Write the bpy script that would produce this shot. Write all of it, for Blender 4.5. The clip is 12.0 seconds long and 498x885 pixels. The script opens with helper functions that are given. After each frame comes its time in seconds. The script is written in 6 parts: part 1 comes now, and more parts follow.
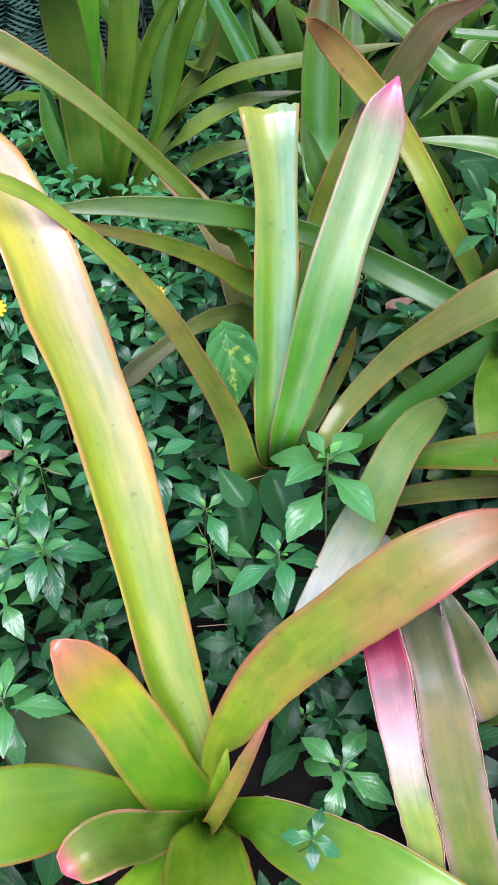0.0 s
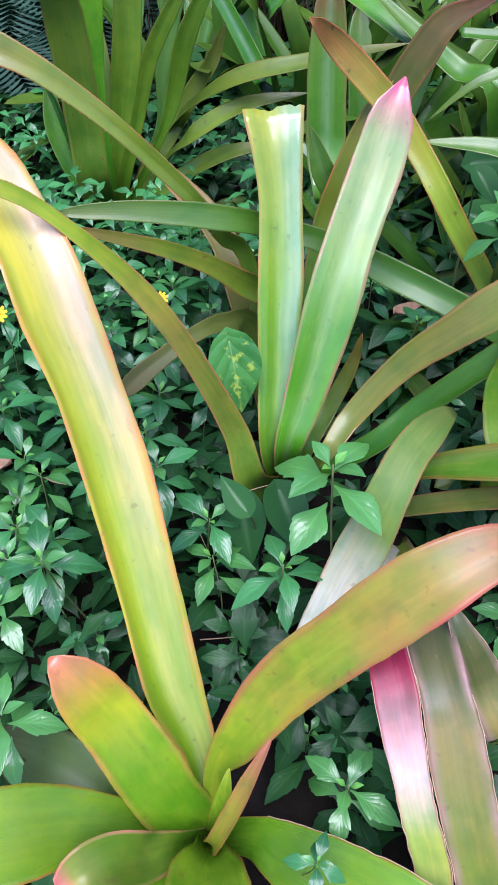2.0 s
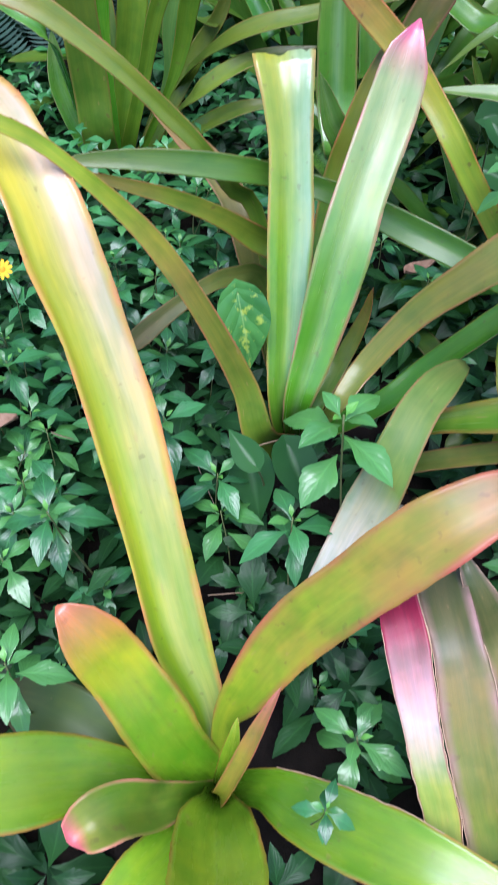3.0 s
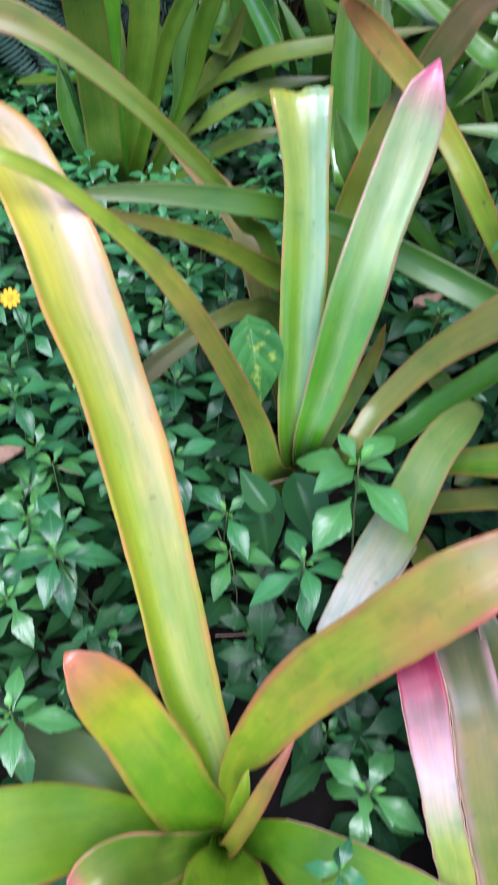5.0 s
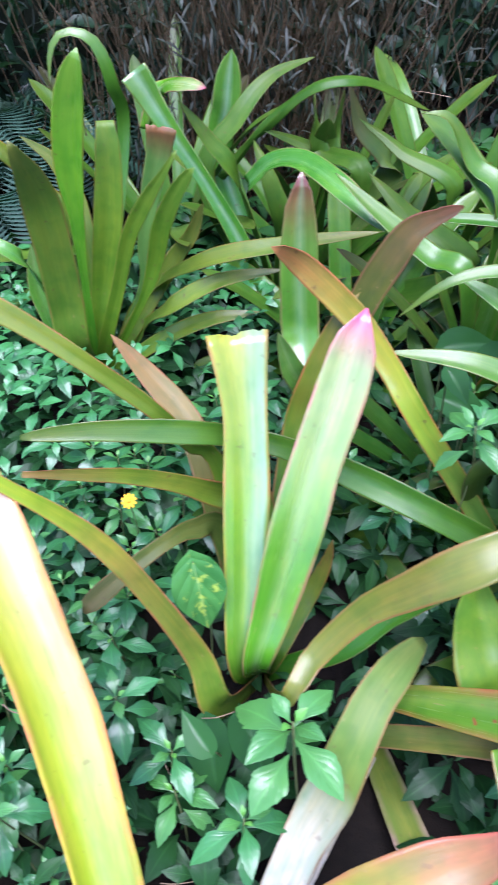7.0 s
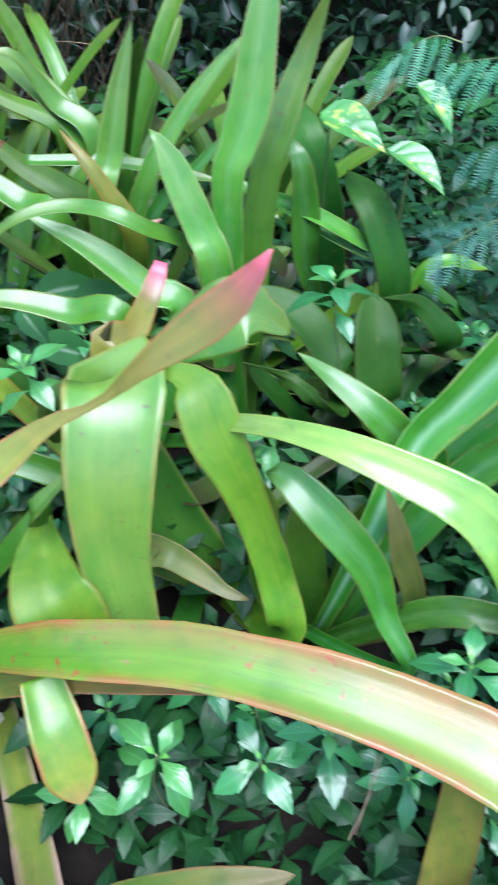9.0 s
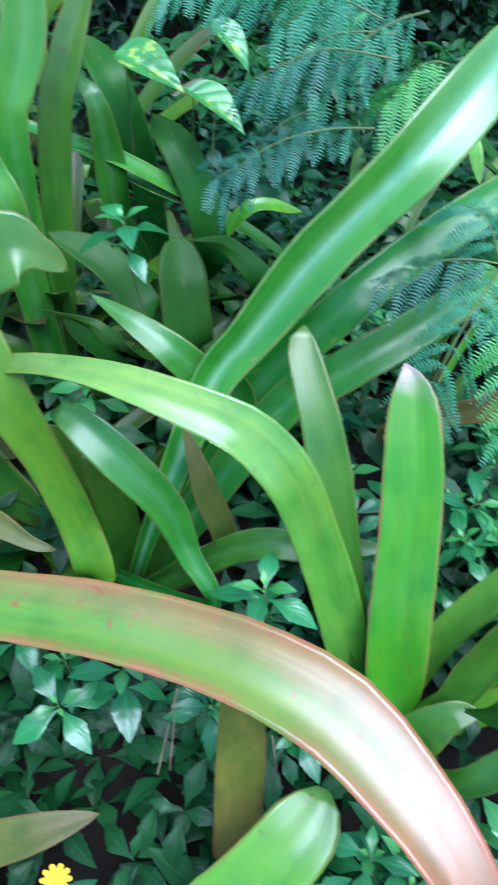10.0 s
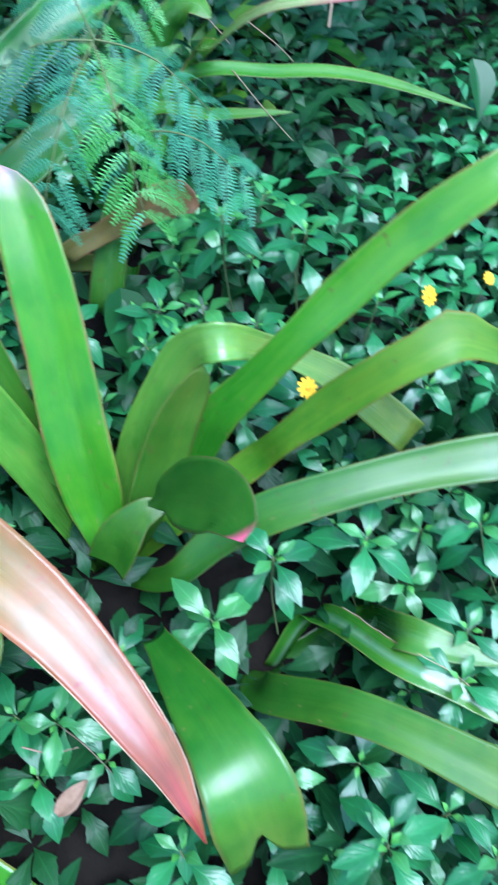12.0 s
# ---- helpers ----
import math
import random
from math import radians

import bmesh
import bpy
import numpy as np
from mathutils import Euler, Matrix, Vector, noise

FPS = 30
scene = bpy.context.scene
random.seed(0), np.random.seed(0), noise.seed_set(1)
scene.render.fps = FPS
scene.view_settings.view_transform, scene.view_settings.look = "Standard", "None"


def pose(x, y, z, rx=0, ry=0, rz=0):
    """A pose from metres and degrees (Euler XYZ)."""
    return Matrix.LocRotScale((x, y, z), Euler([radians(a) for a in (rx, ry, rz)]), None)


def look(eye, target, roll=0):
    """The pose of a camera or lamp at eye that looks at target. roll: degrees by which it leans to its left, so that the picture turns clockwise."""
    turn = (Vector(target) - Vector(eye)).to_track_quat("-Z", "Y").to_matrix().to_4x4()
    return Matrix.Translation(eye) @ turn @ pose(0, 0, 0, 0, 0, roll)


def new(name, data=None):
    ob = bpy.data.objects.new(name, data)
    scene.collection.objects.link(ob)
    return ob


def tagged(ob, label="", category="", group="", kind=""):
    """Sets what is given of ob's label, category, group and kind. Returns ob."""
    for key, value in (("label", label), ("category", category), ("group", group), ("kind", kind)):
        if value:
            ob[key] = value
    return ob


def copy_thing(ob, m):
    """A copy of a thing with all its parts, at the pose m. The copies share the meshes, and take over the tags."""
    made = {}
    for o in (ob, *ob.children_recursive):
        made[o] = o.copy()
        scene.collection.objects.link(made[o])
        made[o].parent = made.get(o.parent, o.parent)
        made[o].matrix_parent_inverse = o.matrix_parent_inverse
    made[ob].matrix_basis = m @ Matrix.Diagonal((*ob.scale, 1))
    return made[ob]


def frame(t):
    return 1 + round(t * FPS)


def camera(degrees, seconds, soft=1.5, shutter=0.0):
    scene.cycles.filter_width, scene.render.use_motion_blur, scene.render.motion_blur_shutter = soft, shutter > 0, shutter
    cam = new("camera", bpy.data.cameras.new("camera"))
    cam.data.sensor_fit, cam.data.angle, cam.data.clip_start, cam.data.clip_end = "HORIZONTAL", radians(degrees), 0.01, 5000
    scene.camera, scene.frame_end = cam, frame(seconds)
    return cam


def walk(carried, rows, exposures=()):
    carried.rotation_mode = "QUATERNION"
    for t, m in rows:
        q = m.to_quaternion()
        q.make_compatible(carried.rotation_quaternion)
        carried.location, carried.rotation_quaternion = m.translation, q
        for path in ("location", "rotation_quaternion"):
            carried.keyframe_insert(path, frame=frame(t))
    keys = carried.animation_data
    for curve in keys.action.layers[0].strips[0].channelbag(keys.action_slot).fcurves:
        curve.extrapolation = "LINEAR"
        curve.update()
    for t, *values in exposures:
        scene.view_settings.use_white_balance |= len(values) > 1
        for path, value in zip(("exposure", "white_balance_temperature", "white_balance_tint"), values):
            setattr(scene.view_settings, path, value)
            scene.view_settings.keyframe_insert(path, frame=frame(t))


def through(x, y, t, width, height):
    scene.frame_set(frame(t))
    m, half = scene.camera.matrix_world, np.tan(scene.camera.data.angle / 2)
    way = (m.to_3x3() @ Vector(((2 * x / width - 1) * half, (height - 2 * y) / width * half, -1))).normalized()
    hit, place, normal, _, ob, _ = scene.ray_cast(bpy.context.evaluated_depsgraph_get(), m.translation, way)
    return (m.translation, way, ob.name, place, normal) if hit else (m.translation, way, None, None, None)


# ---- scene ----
cam = camera(36.0, 12.0, shutter=0.5)

PATH = [
    (0, (0.022, 0.011, 1.070), (0.016, 0.664, 0.312), -2.41),
    (0.5, (0.028, 0.017, 1.067), (0.015, 0.670, 0.310), -2.90),
    (1, (0.026, 0.022, 1.063), (0.013, 0.677, 0.307), -2.85),
    (1.5, (0.027, 0.028, 1.060), (0.013, 0.684, 0.305), -2.91),
    (2, (0.029, 0.035, 1.059), (0.012, 0.689, 0.303), -3.11),
    (2.5, (0.026, 0.032, 1.049), (0.006, 0.680, 0.287), -3.25),
    (3, (0.022, 0.017, 1.025), (-0.002, 0.651, 0.252), -3.44),
    (3.2, (0.018, 0.009, 1.014), (-0.005, 0.635, 0.235), -3.36),
    (4.8, (-0.004, 0.039, 1.015), (-0.017, 0.664, 0.234), -2.01),
    (5, (-0.003, 0.055, 1.037), (-0.017, 0.701, 0.274), -1.85),
    (5.5, (0.018, 0.141, 1.133), (-0.016, 0.805, 0.386), -3.08),
    (6, (0.027, 0.196, 1.175), (-0.018, 0.893, 0.460), -3.72),
    (6.5, (0.034, 0.212, 1.193), (-0.007, 0.929, 0.497), -3.56),
    (6.7, (0.050, 0.217, 1.196), (0.015, 0.933, 0.499), -3.48),
    (8.3, (0.401, 0.177, 1.156), (0.477, 0.874, 0.442), -3.12),
    (8.5, (0.432, 0.165, 1.143), (0.534, 0.859, 0.429), -2.57),
    (9, (0.500, 0.140, 1.128), (0.674, 0.807, 0.403), -0.19),
    (9.5, (0.563, 0.104, 1.109), (0.802, 0.741, 0.377), 2.31),
    (10, (0.626, 0.068, 1.088), (0.917, 0.670, 0.345), 4.25),
    (10.5, (0.690, 0.024, 1.069), (1.014, 0.589, 0.310), 4.64),
    (11, (0.741, -0.020, 1.050), (1.094, 0.500, 0.273), 4.97),
    (11.5, (0.785, -0.062, 1.029), (1.163, 0.404, 0.229), 5.40),
    (12, (0.849, -0.126, 1.016), (1.215, 0.296, 0.187), 2.83),
]

walk(cam, [(t, look(eye, target, roll)) for t, eye, target, roll in PATH], [(0, 1.09, 5600, 29), (3.0, 1.08, 5550, 29), (5.0, 1.0, 5500, 29), (5.5, 1.07, 5500, 30), (6.5, 1.42, 5400, 36), (8.5, 1.68, 5620, 21), (9.5, 1.51, 5010, 19), (10, 1.26, 4900, 12), (11, 1.38, 4850, 12), (12, 1.45, 4800, 12)])

# ---- light: bright shade under an open sky ----
world = bpy.data.worlds.new("sky")
scene.world = world
world.use_nodes = True
wn = world.node_tree
sky = wn.nodes.new("ShaderNodeTexSky")
sky.sky_type = "NISHITA"
sky.sun_disc = False
SUN_HEIGHT, SUN_TURN = radians(70), radians(174)
sky.sun_elevation = SUN_HEIGHT
sky.sun_rotation = SUN_TURN
wn.links.new(sky.outputs[0], wn.nodes["Background"].inputs["Color"])
wn.nodes["Background"].inputs["Strength"].default_value = 0.17
sun = new("sun", bpy.data.lights.new("sun", "SUN"))
sun.data.energy = 4.0
sun.data.angle = radians(44)
sun.data.color = (1.0, 0.96, 0.9)
sun_way = Vector((math.sin(SUN_TURN) * math.cos(SUN_HEIGHT), math.cos(SUN_TURN) * math.cos(SUN_HEIGHT), math.sin(SUN_HEIGHT)))
sun.matrix_world = look(sun_way * 20, (0, 0, 0))


# ---- materials ----
class Nodes:
    """Short hand for building a node material."""

    def __init__(self, name):
        self.mat = bpy.data.materials.new(name)
        self.mat.use_nodes = True
        self.tree = self.mat.node_tree
        self.tree.nodes.clear()

    def add(self, kind, **values):
        node = self.tree.nodes.new("ShaderNode" + kind)
        for key, value in values.items():
            setattr(node, key, value)
        return node

    def link(self, a, b):
        self.tree.links.new(a, b)

    def maths(self, op, a, b=0.0, clamp=False):
        n = self.add("Math", operation=op, use_clamp=clamp)
        for i, v in enumerate((a, b)):
            if isinstance(v, (int, float)):
                n.inputs[i].default_value = v
            else:
                self.link(v, n.inputs[i])
        return n.outputs[0]

    def ramp(self, fac, stops):
        n = self.add("ValToRGB")
        while len(n.color_ramp.elements) < len(stops):
            n.color_ramp.elements.new(0.5)
        for e, (at, c) in zip(n.color_ramp.elements, stops):
            e.position = at
            e.color = (*c, 1) if len(c) == 3 else c
        self.link(fac, n.inputs[0])
        return n.outputs[0]

    def mix(self, fac, a, b, blend="MIX"):
        n = self.add("Mix", data_type="RGBA", blend_type=blend)
        for i, v in ((0, fac), (6, a), (7, b)):
            if isinstance(v, (int, float)):
                n.inputs[i].default_value = v
            elif isinstance(v, tuple):
                n.inputs[i].default_value = (*v, 1)
            else:
                self.link(v, n.inputs[i])
        return n.outputs[2]

    def noise(self, vector, scale, detail=3.0, rough=0.5):
        n = self.add("TexNoise")
        n.inputs["Scale"].default_value = scale
        n.inputs["Detail"].default_value = detail
        n.inputs["Roughness"].default_value = rough
        self.link(vector, n.inputs["Vector"])
        return n.outputs["Fac"]

    def stretch(self, vector, scale):
        n = self.add("Mapping")
        n.inputs["Scale"].default_value = scale
        self.link(vector, n.inputs["Vector"])
        return n.outputs[0]

    def leafy(self, colour, rough, bump=None, strength=0.2, distance=0.001, through=0.3, tint=(1.0, 1.15, 0.35), coat=0.0, shine=0.6):
        """A glossy leaf that lets some light through."""
        p = self.add("BsdfPrincipled")
        self.link(colour, p.inputs["Base Color"])
        if isinstance(rough, float):
            p.inputs["Roughness"].default_value = rough
        else:
            self.link(rough, p.inputs["Roughness"])
        p.inputs["Specular IOR Level"].default_value = shine
        p.inputs["Coat Weight"].default_value = coat
        p.inputs["Coat Roughness"].default_value = 0.18
        tr = self.add("BsdfTranslucent")
        self.link(self.mix(1.0, colour, tint, "MULTIPLY"), tr.inputs["Color"])
        if bump is not None:
            b = self.add("Bump")
            b.inputs["Strength"].default_value = strength
            b.inputs["Distance"].default_value = distance
            self.link(bump, b.inputs["Height"])
            self.link(b.outputs[0], p.inputs["Normal"])
        m = self.add("MixShader")
        m.inputs[0].default_value = through
        self.link(p.outputs[0], m.inputs[1])
        self.link(tr.outputs[0], m.inputs[2])
        out = self.add("OutputMaterial")
        self.link(m.outputs[0], out.inputs[0])
        return self.mat


def strap_material(name, base, middle, tip, edge, edge_from=0.8, blush=0.0, centre=None, spots=0.3, rough=0.35, through=0.25, turn_from=0.35, sheen_share=0.35, mid_at=0.0, tip_at=0.985, drift=0.2, shine=0.6, smear=0.7, fleck=(0.1, 0.05, 0.03), flank=None, flip=False):
    """A strap leaf: colour from base to tip, a coloured rim, fine lengthwise veins, blotches and specks."""
    n = Nodes(name)
    uv = n.add("UVMap").outputs[0]
    sep = n.add("SeparateXYZ")
    n.link(uv, sep.inputs[0])
    along, across = sep.outputs[0], sep.outputs[1]
    info = n.add("ObjectInfo")
    place = n.add("TexCoord").outputs["Object"]
    wob = n.noise(place, 9.0, 3.0)
    u = n.maths("ADD", along, n.maths("MULTIPLY", n.maths("SUBTRACT", wob, 0.5), drift))
    col = n.ramp(u, [(0.0, base), (turn_from, base), (mid_at or max(0.74, turn_from + 0.06), middle), (tip_at, tip)])
    off = n.maths("MULTIPLY", n.maths("ABSOLUTE", n.maths("SUBTRACT", across, 0.5)), 2.0)
    # Pale band down the middle: lengthwise sheen put into the leaf colour.
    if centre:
        painted_sheen = n.ramp(n.maths("ADD", off, n.maths("MULTIPLY", n.maths("SUBTRACT", wob, 0.5), 0.25)), [(0.0, (1, 1, 1)), (0.2, (0.5, 0.5, 0.5)), (0.45, (0, 0, 0)), (1.0, (0, 0, 0))])
        col = n.mix(n.maths("MULTIPLY", painted_sheen, sheen_share), col, centre)
    # Tint of one long half: pigment, with sheen painted in on some leaves.
    if flank:
        half = n.ramp(n.maths("ADD", n.maths("SUBTRACT", 1.0, across) if flip else across, n.maths("MULTIPLY", n.maths("SUBTRACT", wob, 0.5), 0.22)), [(0.5, (0, 0, 0)), (0.68, (0.5, 0.5, 0.5)), (0.9, (0.7, 0.7, 0.7)), (0.97, (0.2, 0.2, 0.2))])
        col = n.mix(n.maths("MULTIPLY", half, n.ramp(u, [(0.3, (0.25, 0.25, 0.25)), (0.6, (1, 1, 1))])), col, flank)
    lines = n.noise(n.stretch(uv, (1.2, 60.0, 1.0)), 1.0, 4.0, 0.6)
    streaks = n.noise(n.stretch(uv, (2.0, 9.0, 1.0)), 1.0, 3.0, 0.5)
    col = n.mix(n.maths("MULTIPLY", n.maths("SUBTRACT", lines, 0.35), 0.3, True), col, n.mix(1.0, col, (1.35, 1.3, 1.2), "MULTIPLY"))
    col = n.mix(n.ramp(streaks, [(0.35, (0, 0, 0)), (0.7, (0.5, 0.5, 0.5))]), col, n.mix(1.0, col, (0.66, 0.74, 0.6), "MULTIPLY"))
    mottle = n.ramp(n.noise(n.stretch(uv, (14.0, 5.0, 1.0)), 1.0, 5.0, 0.65), [(0.42, (0, 0, 0)), (0.7, (0.6, 0.6, 0.6))])
    col = n.mix(mottle, col, n.mix(1.0, col, (1.25, 1.05, 0.9), "MULTIPLY"))
    if blush:
        mask = n.ramp(n.maths("ADD", n.noise(n.stretch(place, (1, 1, 1)), 7.0, 4.0, 0.6), n.maths("MULTIPLY", along, 0.35)), [(0.55, (0, 0, 0)), (0.85, (1, 1, 1))])
        col = n.mix(n.maths("MULTIPLY", mask, blush), col, edge)
    speck = n.ramp(n.noise(place, 75.0, 2.0, 0.4), [(0.68, (0, 0, 0)), (0.76, (1, 1, 1))])
    col = n.mix(n.maths("MULTIPLY", speck, spots), col, fleck)
    scar = n.ramp(n.noise(n.stretch(uv, (34.0, 7.0, 1.0)), 1.0, 2.0, 0.4), [(0.7, (0, 0, 0)), (0.76, (1, 1, 1))])
    col = n.mix(n.maths("MULTIPLY", scar, 0.35 * spots + 0.1), col, (0.3, 0.19, 0.1))
    smudge = n.ramp(n.noise(n.stretch(place, (1, 1, 1)), 26.0, 2.0, 0.5), [(0.5, (0, 0, 0)), (0.72, (smear, smear, smear))])
    col = n.mix(smudge, col, n.mix(1.0, col, (0.62, 0.8, 0.7), "MULTIPLY"))
    patchy = n.noise(n.stretch(uv, (5.0, 1.6, 1.0)), 1.0, 4.0, 0.6)
    col = n.mix(n.ramp(patchy, [(0.38, (0.8, 0.8, 0.8)), (0.52, (0, 0, 0))]), col, n.mix(1.0, col, (0.72, 0.88, 0.75), "MULTIPLY"))
    col = n.mix(n.ramp(patchy, [(0.5, (0, 0, 0)), (0.66, (0.8, 0.8, 0.8))]), col, n.mix(1.0, col, (1.24, 1.1, 0.95), "MULTIPLY"))
    rim = n.ramp(n.maths("ADD", off, n.maths("MULTIPLY", n.maths("SUBTRACT", streaks, 0.5), 0.12)), [(edge_from, (0, 0, 0)), (1.0, (1, 1, 1))])
    col = n.mix(n.maths("MULTIPLY", rim, n.ramp(n.noise(place, 16.0, 3.0, 0.6), [(0.35, (0.15, 0.15, 0.15)), (0.65, (0.9, 0.9, 0.9))])), col, edge)
    hsv = n.add("HueSaturation")
    n.link(n.maths("ADD", 0.493, n.maths("MULTIPLY", info.outputs["Random"], 0.014)), hsv.inputs["Hue"])
    n.link(n.maths("ADD", 0.9, n.maths("MULTIPLY", info.outputs["Random"], 0.2)), hsv.inputs["Value"])
    n.link(col, hsv.inputs["Color"])
    gloss = n.maths("ADD", rough - 0.16, n.maths("ADD", n.maths("MULTIPLY", streaks, 0.14), n.maths("MULTIPLY", patchy, 0.1)))
    return n.leafy(hsv.outputs[0], gloss, n.maths("ADD", lines, n.maths("MULTIPLY", streaks, 1.5)), 0.2, 0.0008, through, (1.1, 1.15, 0.3), shine=shine)


# Lilac flank is pink pigment plus painted sheen; the centre streak is sheen.
SUNSET = strap_material("lime_orange_leaf", (0.18, 0.3, 0.008), (0.29, 0.33, 0.016), (0.38, 0.31, 0.04), (0.5, 0.13, 0.07), 0.78, 0.03, (0.5, 0.42, 0.32), sheen_share=0.22, rough=0.28, turn_from=0.12, mid_at=0.45, drift=0.08, smear=0.15, shine=0.4, flank=(0.5, 0.37, 0.36))
STUB = strap_material("lime_leaf_orange_end", (0.12, 0.28, 0.005), (0.29, 0.36, 0.008), (0.45, 0.12, 0.06), (0.44, 0.13, 0.05), 0.8, 0.1, turn_from=0.5, mid_at=0.72, shine=0.6, through=0.34, rough=0.31, smear=0.3)
# Bluish flank and pale centre stand in for reflected sky.
CUT = strap_material("cut_lime_leaf", (0.055, 0.2, 0.01), (0.12, 0.29, 0.018), (0.26, 0.32, 0.035), (0.4, 0.2, 0.06), 0.84, 0.05, (0.3, 0.44, 0.16), rough=0.24, turn_from=0.2, mid_at=0.65, drift=0.08, shine=0.6, sheen_share=0.25, tip_at=1.0, smear=0.3, flank=(0.26, 0.42, 0.3))
HANGING = strap_material("hanging_brown_leaf", (0.13, 0.16, 0.02), (0.16, 0.16, 0.03), (0.17, 0.13, 0.03), (0.14, 0.06, 0.02), 0.84, 0.25, rough=0.62, shine=0.25)
THICK = strap_material("thicket_leaf", (0.036, 0.11, 0.009), (0.05, 0.13, 0.01), (0.07, 0.125, 0.014), (0.1, 0.09, 0.02), 0.92, rough=0.44, shine=0.22)
OLIVE_DARK = strap_material("dark_olive_leaf", (0.05, 0.11, 0.015), (0.07, 0.11, 0.02), (0.09, 0.09, 0.03), (0.18, 0.1, 0.04), 0.86, 0.15, spots=0.5, shine=0.18, rough=0.45)
BACK_OLIVE = strap_material("olive_thicket_leaf", (0.085, 0.17, 0.014), (0.11, 0.185, 0.016), (0.11, 0.14, 0.025), (0.2, 0.12, 0.03), 0.86, 0.1, spots=0.5, rough=0.36, shine=0.5, through=0.34)
ARCHED = strap_material("arched_olive_leaf", (0.075, 0.19, 0.012), (0.13, 0.21, 0.015), (0.2, 0.16, 0.035), (0.3, 0.1, 0.04), 0.82, 0.12, turn_from=0.4, mid_at=0.8, rough=0.36, shine=0.45, spots=0.5)
LIME_END = strap_material("olive_leaf_lime_end", (0.1, 0.17, 0.015), (0.14, 0.15, 0.02), (0.22, 0.33, 0.012), (0.32, 0.1, 0.05), 0.8, 0.15, turn_from=0.35, mid_at=0.62, tip_at=0.86, rough=0.4, shine=0.3, spots=0.5)
CURLED = strap_material("curled_leaf_pink_end", (0.06, 0.15, 0.006), (0.14, 0.2, 0.012), (0.48, 0.1, 0.12), (0.5, 0.16, 0.12), 0.86, 0.1, turn_from=0.84, mid_at=0.92, drift=0.1, shine=0.3)
GLOSSY = strap_material("glossy_shade_leaf", (0.025, 0.13, 0.01), (0.04, 0.16, 0.014), (0.06, 0.15, 0.025), (0.14, 0.13, 0.03), 0.9, 0.0, (0.1, 0.24, 0.1), rough=0.3, shine=0.4, sheen_share=0.3)
OLIVE_RED = strap_material("olive_red_leaf", (0.2, 0.29, 0.012), (0.2, 0.23, 0.025), (0.21, 0.1, 0.05), (0.34, 0.07, 0.05), 0.7, 0.4, rough=0.4, turn_from=0.45, mid_at=0.78, shine=0.35)
OLIVE_PINK = strap_material("olive_leaf_pink_tip", (0.13, 0.16, 0.02), (0.16, 0.09, 0.035), (0.5, 0.08, 0.13), (0.26, 0.09, 0.04), 0.84, 0.2, turn_from=0.9, mid_at=0.945, shine=0.45, drift=0.04)
OLIVE = strap_material("olive_leaf", (0.06, 0.17, 0.01), (0.09, 0.17, 0.013), (0.13, 0.13, 0.02), (0.3, 0.08, 0.03), 0.82, 0.15, shine=0.42, rough=0.36)
BROWN = strap_material("brown_olive_leaf", (0.085, 0.13, 0.02), (0.12, 0.12, 0.025), (0.17, 0.1, 0.035), (0.24, 0.09, 0.05), 0.84, 0.25, rough=0.5, shine=0.3)
DRY_TIP = strap_material("pale_leaf_dry_end", (0.09, 0.2, 0.04), (0.12, 0.22, 0.05), (0.2, 0.09, 0.04), (0.22, 0.12, 0.06), 0.9, 0.0, turn_from=0.8)
MID = strap_material("mid_green_leaf", (0.09, 0.2, 0.008), (0.1, 0.2, 0.01), (0.1, 0.19, 0.015), (0.2, 0.13, 0.03), 0.9, rough=0.5, shine=0.3, through=0.34)
LIME = strap_material("lime_leaf", (0.085, 0.22, 0.006), (0.16, 0.32, 0.008), (0.24, 0.36, 0.02), (0.38, 0.16, 0.04), 0.92, 0.03, shine=0.6, through=0.34, rough=0.31, smear=0.35)
GREEN = strap_material("green_leaf", (0.042, 0.15, 0.009), (0.06, 0.17, 0.011), (0.095, 0.165, 0.018), (0.16, 0.12, 0.03), 0.92, shine=0.6, through=0.34, rough=0.38)
BRIGHT = strap_material("bright_green_leaf", (0.07, 0.24, 0.01), (0.1, 0.27, 0.012), (0.12, 0.26, 0.018), (0.24, 0.14, 0.03), 0.9, spots=0.5, shine=0.6, through=0.34, rough=0.33)
# Base and middle are lightened to carry the white highlight on the bend.
GREEN_GLINT = strap_material("glossy_green_leaf", (0.11, 0.3, 0.03), (0.2, 0.36, 0.06), (0.14, 0.22, 0.03), (0.16, 0.17, 0.03), 0.92, rough=0.32, through=0.33, shine=0.65)
# Pale centre is painted sheen, not a leaf pattern.
GREEN_PINK = strap_material("green_leaf_pink_tip", (0.065, 0.24, 0.008), (0.27, 0.36, 0.14), (0.5, 0.1, 0.18), (0.4, 0.12, 0.12), 0.84, 0.05, (0.42, 0.45, 0.28), turn_from=0.55, mid_at=0.88, sheen_share=0.18, drift=0.08, rough=0.3, shine=0.8, smear=0.3)
UPRIGHT = strap_material("upright_leaf_pale_tip", (0.07, 0.23, 0.008), (0.08, 0.23, 0.01), (0.42, 0.3, 0.32), (0.26, 0.1, 0.06), 0.9, turn_from=0.87, mid_at=0.91, rough=0.3, shine=0.4, through=0.35, tip_at=0.955)
